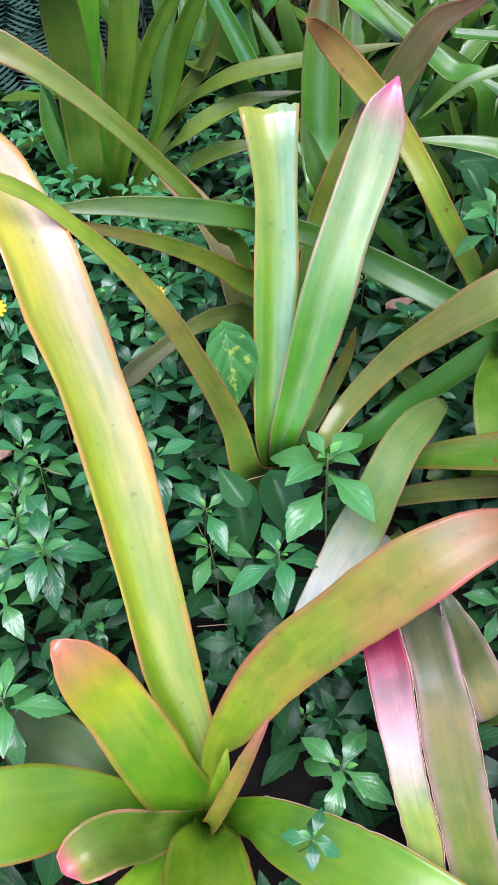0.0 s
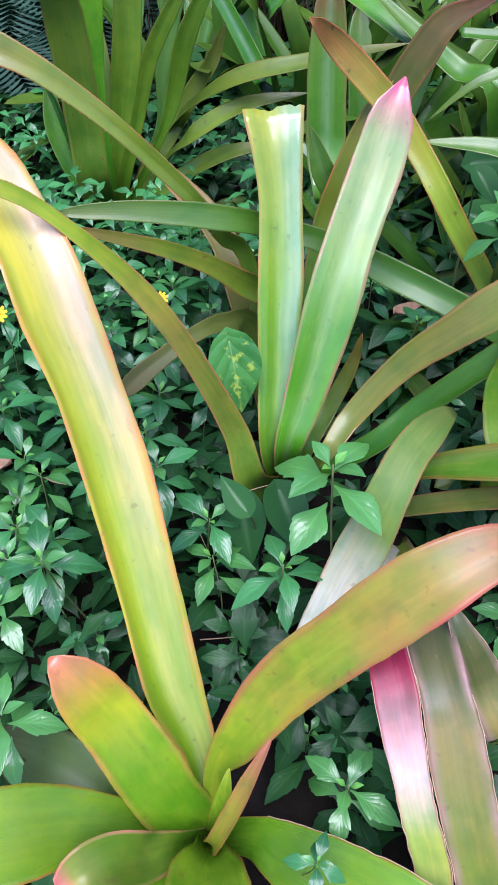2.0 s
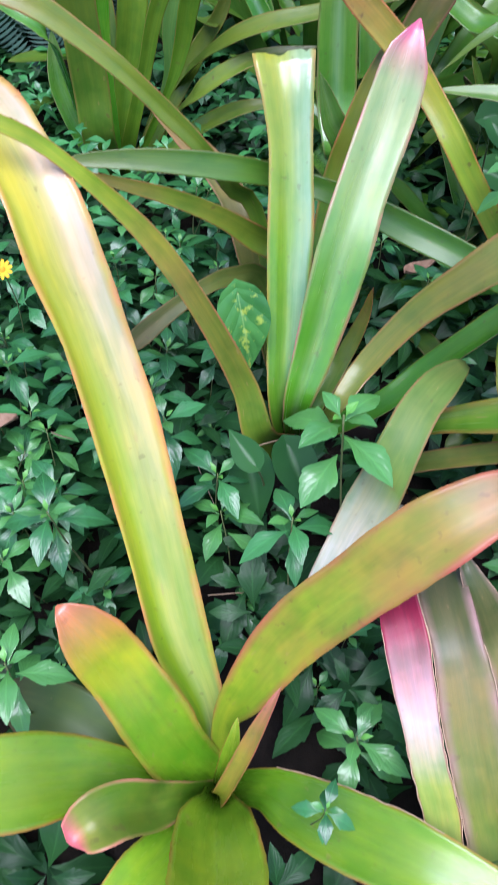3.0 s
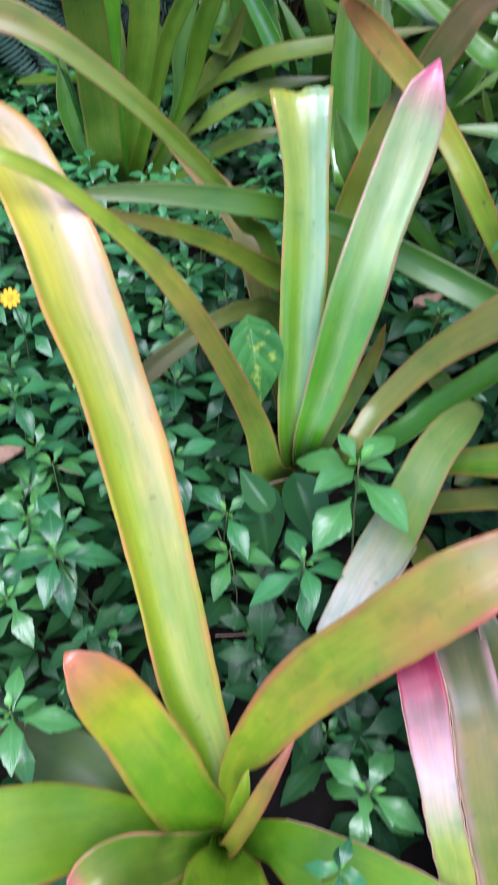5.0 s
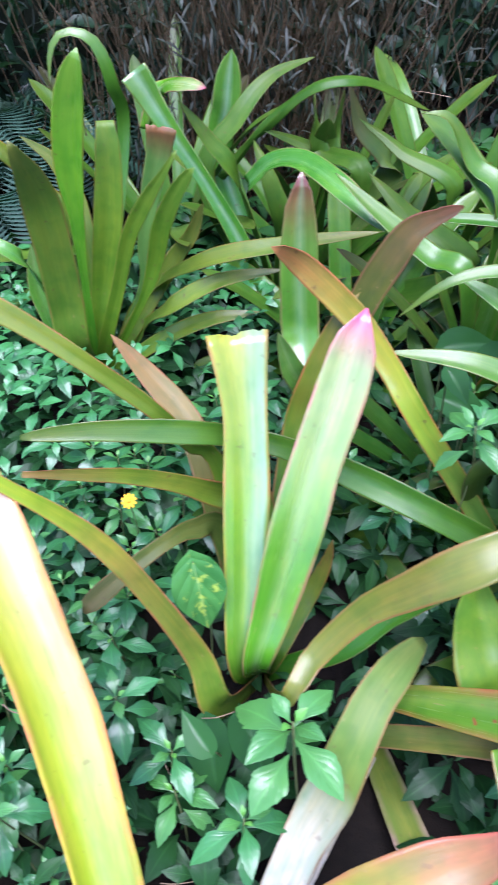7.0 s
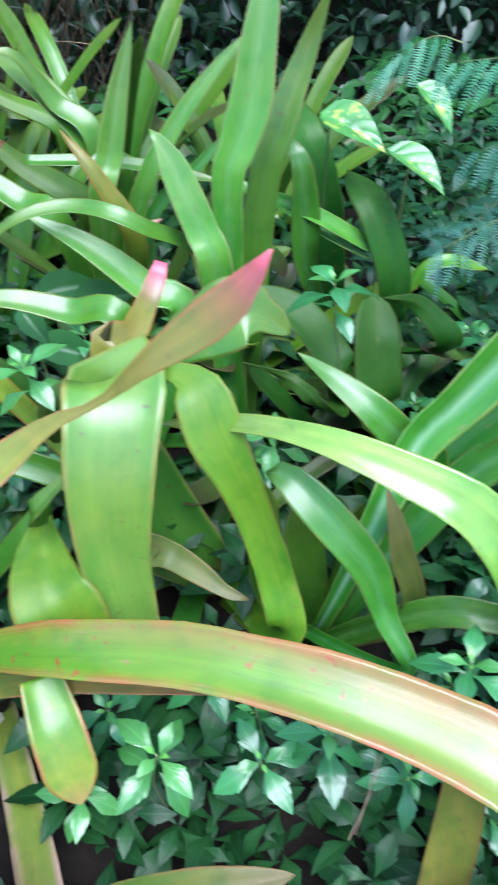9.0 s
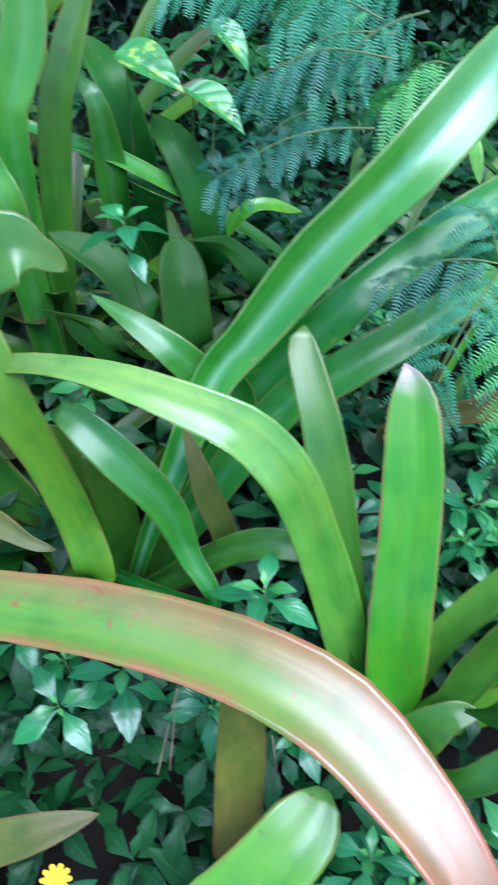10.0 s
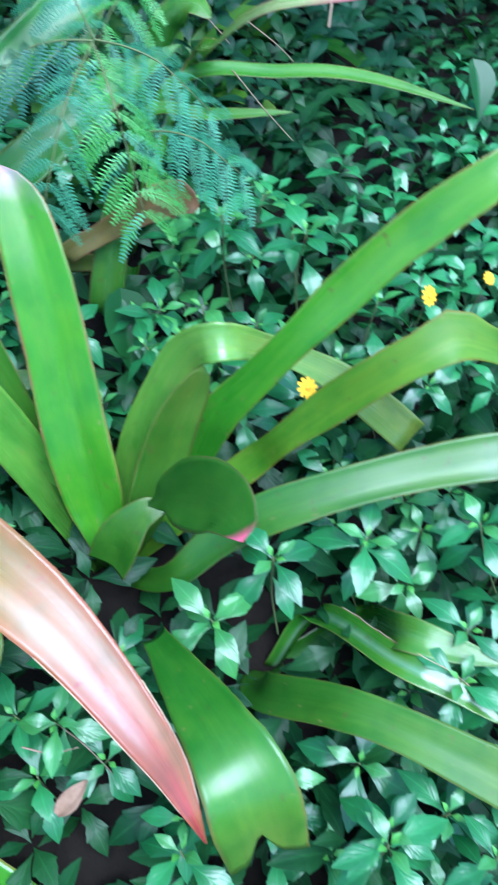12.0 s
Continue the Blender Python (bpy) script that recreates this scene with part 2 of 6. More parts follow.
# The bluish stripe of these two leaves is reflected sky put into colour.
SHEEN_STRIPED = strap_material("sheen_striped_leaf", (0.04, 0.17, 0.014), (0.06, 0.2, 0.018), (0.09, 0.21, 0.03), (0.2, 0.24, 0.06), 0.86, 0.0, (0.28, 0.44, 0.34), rough=0.25, shine=0.65, sheen_share=0.4)
SHEEN_STRIPED_RED = strap_material("sheen_striped_leaf_red_tip", (0.08, 0.23, 0.025), (0.12, 0.24, 0.04), (0.2, 0.06, 0.045), (0.2, 0.16, 0.06), 0.86, 0.0, (0.2, 0.36, 0.2), rough=0.26, shine=0.7, turn_from=0.84, mid_at=0.9, tip_at=0.985, drift=0.05, sheen_share=0.5)
# Shade inside the thicket is put into this green.
DEEP = strap_material("shade_darkened_leaf", (0.015, 0.065, 0.006), (0.02, 0.08, 0.007), (0.03, 0.08, 0.01), (0.06, 0.06, 0.015), 0.92, rough=0.5, shine=0.15)
PALE = strap_material("pale_green_leaf", (0.045, 0.17, 0.015), (0.07, 0.2, 0.022), (0.1, 0.2, 0.045), (0.22, 0.17, 0.07), 0.9, rough=0.31, centre=(0.18, 0.33, 0.17), shine=0.36, sheen_share=0.15)
PALE_BROAD = strap_material("broad_pale_leaf", (0.065, 0.2, 0.02), (0.085, 0.22, 0.022), (0.09, 0.19, 0.02), (0.26, 0.2, 0.05), 0.88, 0.2, rough=0.42, spots=0.6)
DARK = strap_material("dark_leaf", (0.06, 0.13, 0.012), (0.04, 0.085, 0.012), (0.05, 0.045, 0.016), (0.1, 0.06, 0.03), 0.9, rough=0.5, shine=0.35)
MAROON = strap_material("maroon_leaf", (0.045, 0.07, 0.008), (0.05, 0.056, 0.006), (0.06, 0.032, 0.01), (0.16, 0.05, 0.03), 0.82, 0.2, rough=0.55, shine=0.12)
MAGENTA = strap_material("magenta_leaf", (0.2, 0.26, 0.05), (0.42, 0.32, 0.3), (0.15, 0.008, 0.03), (0.3, 0.05, 0.08), 0.88, 0.05, turn_from=0.5, mid_at=0.66, tip_at=0.84, rough=0.4, drift=0.12, shine=0.2, through=0.1)
SPOON = strap_material("dark_spoon_leaf", (0.035, 0.12, 0.01), (0.026, 0.1, 0.01), (0.45, 0.08, 0.14), (0.1, 0.08, 0.03), 0.92, turn_from=0.93, mid_at=0.95, tip_at=0.985, drift=0.03, shine=0.4)
TORN = strap_material("torn_olive_leaf", (0.13, 0.18, 0.025), (0.16, 0.15, 0.045), (0.05, 0.07, 0.012), (0.32, 0.19, 0.17), 0.6, 0.08, turn_from=0.35, mid_at=0.74, tip_at=0.8, rough=0.45, drift=0.06, shine=0.3, through=0.12)
PEACH = strap_material("peach_tipped_leaf", (0.09, 0.23, 0.035), (0.19, 0.3, 0.018), (0.3, 0.15, 0.05), (0.36, 0.08, 0.04), 0.84, 0.1, shine=0.22, turn_from=0.3, mid_at=0.6, spots=0.6)
# The whitish base is mostly glare put into the leaf colour.
FOLDED = strap_material("olive_leaf_glare_base", (0.52, 0.5, 0.43), (0.085, 0.16, 0.025), (0.1, 0.15, 0.03), (0.2, 0.09, 0.04), 0.88, 0.05, turn_from=0.5, mid_at=0.72, shine=0.2, rough=0.5)
LONG_RED = strap_material("long_red_leaf", (0.085, 0.22, 0.014), (0.25, 0.15, 0.04), (0.3, 0.05, 0.042), (0.32, 0.1, 0.04), 0.62, 0.14, spots=0.75, rough=0.3, turn_from=0.7, mid_at=0.8, tip_at=1.0, drift=0.14, shine=0.55, fleck=(0.3, 0.04, 0.03), flank=(0.24, 0.14, 0.045), flip=True)


def plain_leaf_material(name, dark, light, rough=0.32, scale=30.0, through=0.3, smooth=False, shine=0.6):
    n = Nodes(name)
    uv = n.add("UVMap").outputs[0]
    sep = n.add("SeparateXYZ")
    n.link(uv, sep.inputs[0])
    off = n.maths("ABSOLUTE", n.maths("SUBTRACT", sep.outputs[1], 0.5))
    rnd = n.add("NewGeometry").outputs["Random Per Island"]
    obj = n.add("ObjectInfo").outputs["Random"]
    place = n.add("TexCoord").outputs["Object"]
    pick = n.maths("ADD", n.maths("MULTIPLY", n.maths("ADD", rnd, obj), 0.36), n.maths("MULTIPLY", n.noise(place, scale, 3.0), 0.35))
    col = n.ramp(pick, [(0.2, dark), (0.85, light)])
    rib = n.ramp(off, [(0.0, (1, 1, 1)), (0.035, (0.4, 0.4, 0.4)), (0.07, (0, 0, 0))])
    col = n.mix(n.maths("MULTIPLY", rib, 0.15 if smooth else 0.25), col, tuple(min(1.0, 1.8 * c) for c in light))
    side = n.maths("SINE", n.maths("MULTIPLY", n.maths("ADD", sep.outputs[0], n.maths("MULTIPLY", off, -1.0)), 17.0))
    veins = n.maths("MULTIPLY", n.maths("ABSOLUTE", side), 1.0)
    line = n.ramp(veins, [(0.0, (0.2, 0.2, 0.2)), (0.16, (0, 0, 0))])
    if not smooth:
        col = n.mix(line, col, n.mix(1.0, col, (0.6, 0.72, 0.65), "MULTIPLY"))
    return n.leafy(col, rough, n.noise(place, 90.0) if smooth else veins, 0.2, 0.0008, through, (0.9, 1.1, 0.4), shine=0.3 if smooth else shine)


DAISY_LEAF = plain_leaf_material("daisy_leaf", (0.009, 0.06, 0.017), (0.05, 0.225, 0.057), 0.34, shine=0.65)
# Lighter tone for young leaves; on some shoots better light put into colour.
DAISY_LIGHT = plain_leaf_material("light_daisy_leaf", (0.03, 0.13, 0.026), (0.08, 0.26, 0.055), 0.32, shine=0.7)
DAISY_YOUNG = plain_leaf_material("young_daisy_leaf", (0.07, 0.25, 0.03), (0.13, 0.36, 0.06), 0.4)
# Dark copy of the daisy leaf: shade is put into its colour.
UNDER_LEAF = plain_leaf_material("daisy_leaf_painted_shade", (0.008, 0.04, 0.01), (0.026, 0.1, 0.022), 0.45, shine=0.25)
SHRUB_LEAF = plain_leaf_material("oval_shrub_leaf", (0.004, 0.022, 0.009), (0.016, 0.062, 0.022), 0.45, shine=0.2)
HEART_LEAF = plain_leaf_material("heart_leaf", (0.01, 0.055, 0.012), (0.028, 0.11, 0.022), 0.4, smooth=True)
FROND_LEAF = plain_leaf_material("frond_leaf", (0.045, 0.19, 0.1), (0.105, 0.33, 0.17), 0.5, through=0.45)
# Darker copy of the frond leaf, with shade put into the colour.
FROND_DARK = plain_leaf_material("frond_leaf_painted_shade", (0.025, 0.1, 0.065), (0.06, 0.19, 0.12), 0.5, through=0.45)
FROND_YOUNG = plain_leaf_material("young_frond_leaf", (0.05, 0.23, 0.03), (0.1, 0.33, 0.055), 0.5)
# Greens kept very dark to stand in for the dim light back there.
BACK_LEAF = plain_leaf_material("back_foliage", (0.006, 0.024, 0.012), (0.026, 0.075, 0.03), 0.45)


def rough_material(name, a, b, scale, rough=0.85, bump=0.5):
    n = Nodes(name)
    place = n.add("TexCoord").outputs["Object"]
    big, small = n.noise(place, scale * 0.2, 4.0), n.noise(place, scale, 6.0, 0.7)
    col = n.ramp(n.maths("ADD", n.maths("MULTIPLY", big, 0.5), n.maths("MULTIPLY", small, 0.5)), [(0.3, a), (0.7, b)])
    p = n.add("BsdfPrincipled")
    n.link(col, p.inputs["Base Color"])
    p.inputs["Roughness"].default_value = rough
    p.inputs["Specular IOR Level"].default_value = 0.12
    bm_node = n.add("Bump")
    bm_node.inputs["Strength"].default_value = bump
    bm_node.inputs["Distance"].default_value = 0.01
    n.link(small, bm_node.inputs["Height"])
    n.link(bm_node.outputs[0], p.inputs["Normal"])
    out = n.add("OutputMaterial")
    n.link(p.outputs[0], out.inputs[0])
    return n.mat


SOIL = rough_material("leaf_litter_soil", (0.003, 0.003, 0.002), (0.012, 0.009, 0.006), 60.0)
STEM = rough_material("green_stem", (0.05, 0.09, 0.03), (0.12, 0.13, 0.05), 80.0, 0.6, 0.1)
TWIG = rough_material("dry_twig", (0.12, 0.08, 0.05), (0.3, 0.22, 0.14), 80.0, 0.8, 0.2)
CANE = rough_material("bamboo_cane", (0.03, 0.024, 0.012), (0.11, 0.078, 0.04), 20.0, 0.6, 0.1)
DRY = rough_material("dry_leaf", (0.1, 0.055, 0.03), (0.28, 0.19, 0.12), 60.0, 0.7, 0.3)
PAPERY = rough_material("papery_dry_margin", (0.2, 0.12, 0.06), (0.46, 0.34, 0.22), 120.0, 0.7, 0.3)
PETAL = rough_material("yellow_petal", (0.55, 0.28, 0.005), (0.68, 0.4, 0.01), 90.0, 0.5, 0.1)


# ---- helpers for shapes ----
def part(name, bm, material, parent=None, label=""):
    """Links a bmesh as one mesh object, under its parent if there is one."""
    me = bpy.data.meshes.new(name)
    bm.to_mesh(me)
    bm.free()
    for poly in me.polygons:
        poly.use_smooth = True
    me.materials.append(material)
    ob = new(name, me)
    if parent:
        ob.parent = parent
        ob.matrix_parent_inverse = Matrix.Translation(parent.location).inverted()
    if label:
        tagged(ob, label)
    return ob


def spline(points, count):
    """Evenly spaced points on a smooth curve through the given ones."""
    p = [Vector(q) for q in points]
    p = [p[0] * 2 - p[1]] + p + [p[-1] * 2 - p[-2]]
    fine = []
    for i in range(1, len(p) - 2):
        a, b, c, d = p[i - 1:i + 3]
        for k in range(24):
            s = k / 24
            fine.append(0.5 * (2 * b + (c - a) * s + (2 * a - 5 * b + 4 * c - d) * s * s + (3 * b - a - 3 * c + d) * s ** 3))
    fine.append(p[-2])
    run = [0.0]
    for a, b in zip(fine, fine[1:]):
        run.append(run[-1] + (b - a).length)
    out, j = [], 0
    for i in range(count):
        want = run[-1] * i / (count - 1)
        while j < len(run) - 2 and run[j + 1] < want:
            j += 1
        gap = max(run[j + 1] - run[j], 1e-9)
        out.append(fine[j].lerp(fine[j + 1], min(1.0, (want - run[j]) / gap)))
    return out


def strap_width(u, tip):
    """Share of the full width of a strap leaf at u along it."""
    w = 0.78 + 0.22 * math.sin(min(1.0, u / 0.5) * math.pi / 2)
    if tip in ("cut", "torn"):
        return w * (1.0 + 0.2 * max(0.0, u - 0.8) / 0.2)
    start, power, round_off = {"blunt": (0.86, 2.4, 0.55), "strap": (0.85, 2.0, 0.75)}.get(tip, (0.68, 1.8, 0.8))
    if u > start:
        k = (u - start) / (1 - start)
        w *= max(0.0, 1 - k ** power) ** round_off
    return w


LIGHTWARD = Vector((0.05, -0.6, 0.8)).normalized()


def width_along(widths, marks, u):
    """Width at u along a leaf, smoothly between the widths at its marks."""
    i = max(0, min(len(marks) - 2, sum(1 for m in marks[1:] if m <= u)))
    k = min(1.0, max(0.0, (u - marks[i]) / max(1e-6, marks[i + 1] - marks[i])))
    w = [widths[max(0, min(len(widths) - 1, i + d))] for d in (-1, 0, 1, 2)]
    smooth = 0.5 * (2 * w[1] + (w[2] - w[0]) * k + (2 * w[0] - 5 * w[1] + 4 * w[2] - w[3]) * k * k + (3 * w[1] - w[0] - 3 * w[2] + w[3]) * k ** 3)
    if i == len(marks) - 2 and w[2] < 0.4 * w[1]:
        return max(w[2], w[1] * max(0.0, 1 - k ** 1.7) ** 0.75)
    return max(min(w[1], w[2]) * 0.9, smooth)


def strap_mesh(points, width, tip, fold, seed, face_light, toothed, crease, face_to=None):
    """A channelled strap leaf with real thickness, toothed a little along its rim."""
    rng = random.Random(seed)
    rows, cols = 40, 14
    line = spline(points, rows)
    flat = line[-1] - line[0]
    flat.z = 0
    heading = flat.normalized() if flat.length > 0.02 else Vector((0, 1, 0))
    side0 = heading.cross(Vector((0, 0, 1)))
    wave, phase = rng.uniform(0.3, 1.0), rng.uniform(0, 6)
    crease, shift = crease * rng.uniform(0.6, 1.3), rng.uniform(0, 6)
    bm = bmesh.new()
    uv = bm.loops.layers.uv.new("UVMap")
    top, low, last, sign = [], [], None, None
    marks = [0.0]
    for a, b in zip(points, points[1:]):
        marks.append(marks[-1] + (Vector(b) - Vector(a)).length)
    marks = [m / marks[-1] for m in marks]
    for i, c in enumerate(line):
        u = i / (rows - 1)
        t = (line[min(i + 1, rows - 1)] - line[max(i - 1, 0)]).normalized()
        side = side0 - t * side0.dot(t)
        if side.length < 0.2 and last is not None:
            side = last - t * last.dot(t)
        side.normalize()
        if last is not None and side.dot(last) < 0:
            side = -side
        lit = t.cross(LIGHTWARD)
        spread = min(1.0, max(0.0, lit.length - 0.15) / 0.4)
        if spread > 0:
            lit.normalize()
            if lit.dot(side if last is None else last) < 0:
                lit = -lit
            if face_light >= 2:
                side = lit
            else:
                side = side.lerp(lit, face_light * min(1.0, abs(lit.dot(side)) * 4) * spread).normalized()
            side = (side - t * side.dot(t)).normalized()
        if last is not None:
            side = last.lerp(side, 0.8)
            side = (side - t * side.dot(t)).normalized()
        if face_to is not None and t.cross(Vector(face_to)).length > 0.12:
            side = t.cross(Vector(face_to)).normalized()
            if last is not None and i > 2:
                side = last.lerp(side, 0.6)
                side = (side - t * side.dot(t)).normalized()
        last = side
        up = side.cross(t)
        if sign is None:
            sign = 1.0 if (heading if flat.length > 0.02 else Vector((0, -1, 0))).cross(Vector((0, 0, 1))).dot(side) > 0 else -1.0
        up = up * (sign if face_to is None else 1.0 if up.dot(Vector(face_to)) > 0 else -1.0)
        half = 0.5 * (width_along(width, marks, u) if isinstance(width, tuple) else width * strap_width(u, tip))
        deep = fold * (1 - 0.55 * u)
        a_row, b_row = [], []
        for j in range(cols + 1):
            v = 2 * j / cols - 1
            lift = deep * half * (abs(v) ** 1.6) + crease * half * math.sin(5.2 * v + shift + 1.2 * math.sin(3 * u + phase))
            ripple = 0.03 * half * wave * math.sin(u * 14 + phase + (2 if v > 0 else 0)) * v * v
            jag = rng.uniform(-0.02, 0.03) * half * (1 if abs(v) == 1 else 0)
            cut = rng.uniform(-0.0025, 0.0015) - 0.006 * max(0.0, 1 - abs(v + 0.15) * 5) if tip == "cut" and i == rows - 1 else 0.0
            if tip == "torn" and i > rows - 6:
                cut = (i - rows + 6) * (-0.007 * max(0.0, 1 - abs(v - 0.1) * 2.2) + 0.006 * abs(v) * (1.4 - abs(v))) + rng.uniform(-0.002, 0.002)
            q = c + side * (v * half + math.copysign(jag, v)) * math.sqrt(max(0.1, 1 - 0.5 * deep * deep)) + up * (lift + ripple) + t * cut
            thick = 0.0022 * (1 - 0.75 * abs(v)) + 0.0004
            a_row.append(bm.verts.new(q))
            b_row.append(bm.verts.new(q - up * thick))
        top.append(a_row)
        low.append(b_row)
    RIMS[:] = [[row[j].co.copy() for row in top] for j in (0, cols)]

    def face(verts, coords):
        try:
            f = bm.faces.new(verts)
        except ValueError:
            return
        for loop, co in zip(f.loops, coords):
            loop[uv].uv = co

    for i in range(rows - 1):
        u0, u1 = i / (rows - 1), (i + 1) / (rows - 1)
        for j in range(cols):
            v0, v1 = j / cols, (j + 1) / cols
            co = [(u0, v0), (u0, v1), (u1, v1), (u1, v0)]
            face([top[i][j], top[i][j + 1], top[i + 1][j + 1], top[i + 1][j]], co)
            face([low[i][j + 1], low[i][j], low[i + 1][j], low[i + 1][j + 1]], [co[1], co[0], co[3], co[2]])
        for j, v in ((0, 0.0), (cols, 1.0)):
            face([top[i][j], top[i + 1][j], low[i + 1][j], low[i][j]], [(u0, v), (u1, v), (u1, v), (u0, v)])
    for i in (0, rows - 1):
        for j in range(cols):
            face([top[i][j], low[i][j], low[i][j + 1], top[i][j + 1]], [(i / (rows - 1), (j + k) / cols) for k in (0, 0, 1, 1)])
    bmesh.ops.recalc_face_normals(bm, faces=bm.faces)
    if toothed:
        length = sum((b - a).length for a, b in zip(line, line[1:]))
        per = max(1, int(length / (rows - 1) / 0.0055))
        for j, v in ((0, 0.0), (cols, 1.0)):
            inner = 1 if j == 0 else cols - 1
            for i in range(rows - 2):
                for k in range(per):
                    if rng.random() < 0.4:
                        continue
                    a = top[i][j].co.lerp(top[i + 1][j].co, k / per)
                    b = top[i][j].co.lerp(top[i + 1][j].co, (k + 0.6) / per)
                    out = (top[i][j].co - top[i][inner].co).normalized()
                    face([bm.verts.new(a - out * 0.0008), bm.verts.new(b - out * 0.0008), bm.verts.new(b + out * rng.uniform(0.0001, 0.0009))], [(i / (rows - 1), v)] * 3)
    return bm


leaf_count = 0
LINES = []
RIMS = [[], []]


def bromeliad(base, label, group):
    ob = new("bromeliad")
    ob.location = (base[0], base[1], ground_height(base[0], base[1]))
    return tagged(ob, label, "bromeliad", group)


def leaf(plant, material, width, points, tip="point", fold=0.3, root=True, lit=0.4, teeth=True, crease=0.018, face=None, dry=()):
    """One strap leaf of a rosette: its sheath starts at the plant's foot and follows the points to the tip."""
    global leaf_count
    leaf_count += 1
    if root:
        foot = Vector(plant.location)
        first = Vector(points[0])
        if (first - foot).length > 0.06:
            points = [foot.lerp(first, 0.04) + Vector((0, 0, -0.01))] + list(points)
            if isinstance(width, tuple):
                width = (width[0] * 0.9,) + width
    if teeth:
        LINES.extend(q for q in spline(points, 14)[3:] if q.z < 0.32)
    made = part("leaf", strap_mesh(points, width, tip, fold, leaf_count, lit, teeth, crease, face), material, plant)
    for side, first, last in dry:
        dry_edge(made, RIMS[side], first, last)
    return made


def tube(bm, points, r0, r1, sides=6):
    line = spline(points, max(4, 5 * (len(points) - 1)))
    rings = []
    for i, c in enumerate(line):
        t = (line[min(i + 1, len(line) - 1)] - line[max(i - 1, 0)]).normalized()
        a = t.orthogonal().normalized()
        b = t.cross(a)
        r = r0 + (r1 - r0) * i / (len(line) - 1)
        rings.append([bm.verts.new(c + (a * math.cos(k * math.tau / sides) + b * math.sin(k * math.tau / sides)) * r) for k in range(sides)])
    for p, q in zip(rings, rings[1:]):
        for k in range(sides):
            bm.faces.new((p[k], p[(k + 1) % sides], q[(k + 1) % sides], q[k]))
    bm.faces.new(rings[-1])


def dry_edge(blade, rim, first, last):
    """The parched, papery margin of a leaf between two shares of its length."""
    gen = random.Random(leaf_count)
    row = rim[int(first * (len(rim) - 1)):int(last * (len(rim) - 1)) + 1]
    bm = bmesh.new()
    tube(bm, [q + Vector([gen.uniform(-0.0008, 0.0008) for _ in range(3)]) + Vector((0, -0.0003, 0.0008)) for q in row], 0.0007, 0.0005, 5)
    part("dry_edge", bm, PAPERY, blade, "papery tan dried leaf margin")


def ground_height(x, y):
    return -0.06 + 0.02 * math.sin(2.1 * x + 0.7) * math.cos(1.7 * y)


# ---- ground ----
def make_ground():
    bm = bmesh.new()
    near = [-1.5 + 0.06 * i for i in range(90)]
    xs = [-400, -60, -12, -4] + near + [6, 14, 60, 400]
    ys = [-400, -60, -12, -3] + [-1.0 + 0.06 * i for i in range(80)] + [6, 14, 60, 400]
    grid = [[bm.verts.new((x, y, ground_height(x, y) + 0.012 * noise.noise((x * 9, y * 9, 0)) if abs(x) < 8 and abs(y) < 8 else -0.06)) for x in xs] for y in ys]
    for r0, r1 in zip(grid, grid[1:]):
        for j in range(len(xs) - 1):
            bm.faces.new((r0[j], r0[j + 1], r1[j + 1], r1[j]))
    return tagged(part("ground", bm, SOIL), "dark soil with leaf litter", "ground", kind="structure")


make_ground()

# ---- bromeliad leaves ----

front_plant = bromeliad((-0.057, 0.307, -0.060), "sunlit lime bromeliad with orange-edged strap leaves, among creeping daisies", "bromeliads")
leaf(front_plant, SUNSET, (0.048, 0.082, 0.084, 0.088, 0.083, 0.090, 0.086, 0.078, 0.079, 0.068, 0.006), [(-0.068, 0.388, 0.010), (-0.103, 0.453, 0.094), (-0.127, 0.536, 0.197), (-0.154, 0.623, 0.321), (-0.179, 0.681, 0.425), (-0.202, 0.719, 0.499), (-0.219, 0.755, 0.549), (-0.245, 0.800, 0.581), (-0.286, 0.870, 0.601), (-0.343, 0.956, 0.592), (-0.441, 1.049, 0.572)], face=(0.45, -0.51, 0.73), fold=0.5, crease=0.05)
leaf(front_plant, STUB, (0.080, 0.084, 0.079, 0.073, 0.053, 0.025, 0.004), [(-0.099, 0.322, 0.045), (-0.124, 0.345, 0.105), (-0.155, 0.375, 0.170), (-0.179, 0.390, 0.224), (-0.195, 0.400, 0.252), (-0.208, 0.408, 0.265), (-0.215, 0.413, 0.270)], face=(0.20, -0.38, 0.90))
leaf(front_plant, OLIVE_RED, (0.029, 0.056, 0.073, 0.074, 0.077, 0.060, 0.039, 0.015), [(-0.044, 0.354, 0.059), (-0.012, 0.370, 0.125), (0.041, 0.396, 0.213), (0.108, 0.407, 0.301), (0.179, 0.420, 0.379), (0.242, 0.440, 0.408), (0.288, 0.454, 0.407), (0.319, 0.472, 0.396)], face=(-0.15, -0.46, 0.88))
leaf(front_plant, LIME, (0.033, 0.058, 0.086, 0.098, 0.075, 0.017, 0.003), [(-0.122, 0.296, 0.036), (-0.164, 0.290, 0.085), (-0.216, 0.274, 0.137), (-0.264, 0.253, 0.185), (-0.321, 0.241, 0.215), (-0.371, 0.242, 0.216), (-0.392, 0.242, 0.216)], face=(0.29, -0.25, 0.92))
leaf(front_plant, CURLED, (0.037, 0.055, 0.063, 0.063, 0.041, 0.007), [(-0.092, 0.272, 0.042), (-0.121, 0.254, 0.080), (-0.150, 0.241, 0.121), (-0.175, 0.224, 0.140), (-0.195, 0.212, 0.136), (-0.201, 0.204, 0.136)], face=(0.18, -0.22, 0.96), fold=0.9)
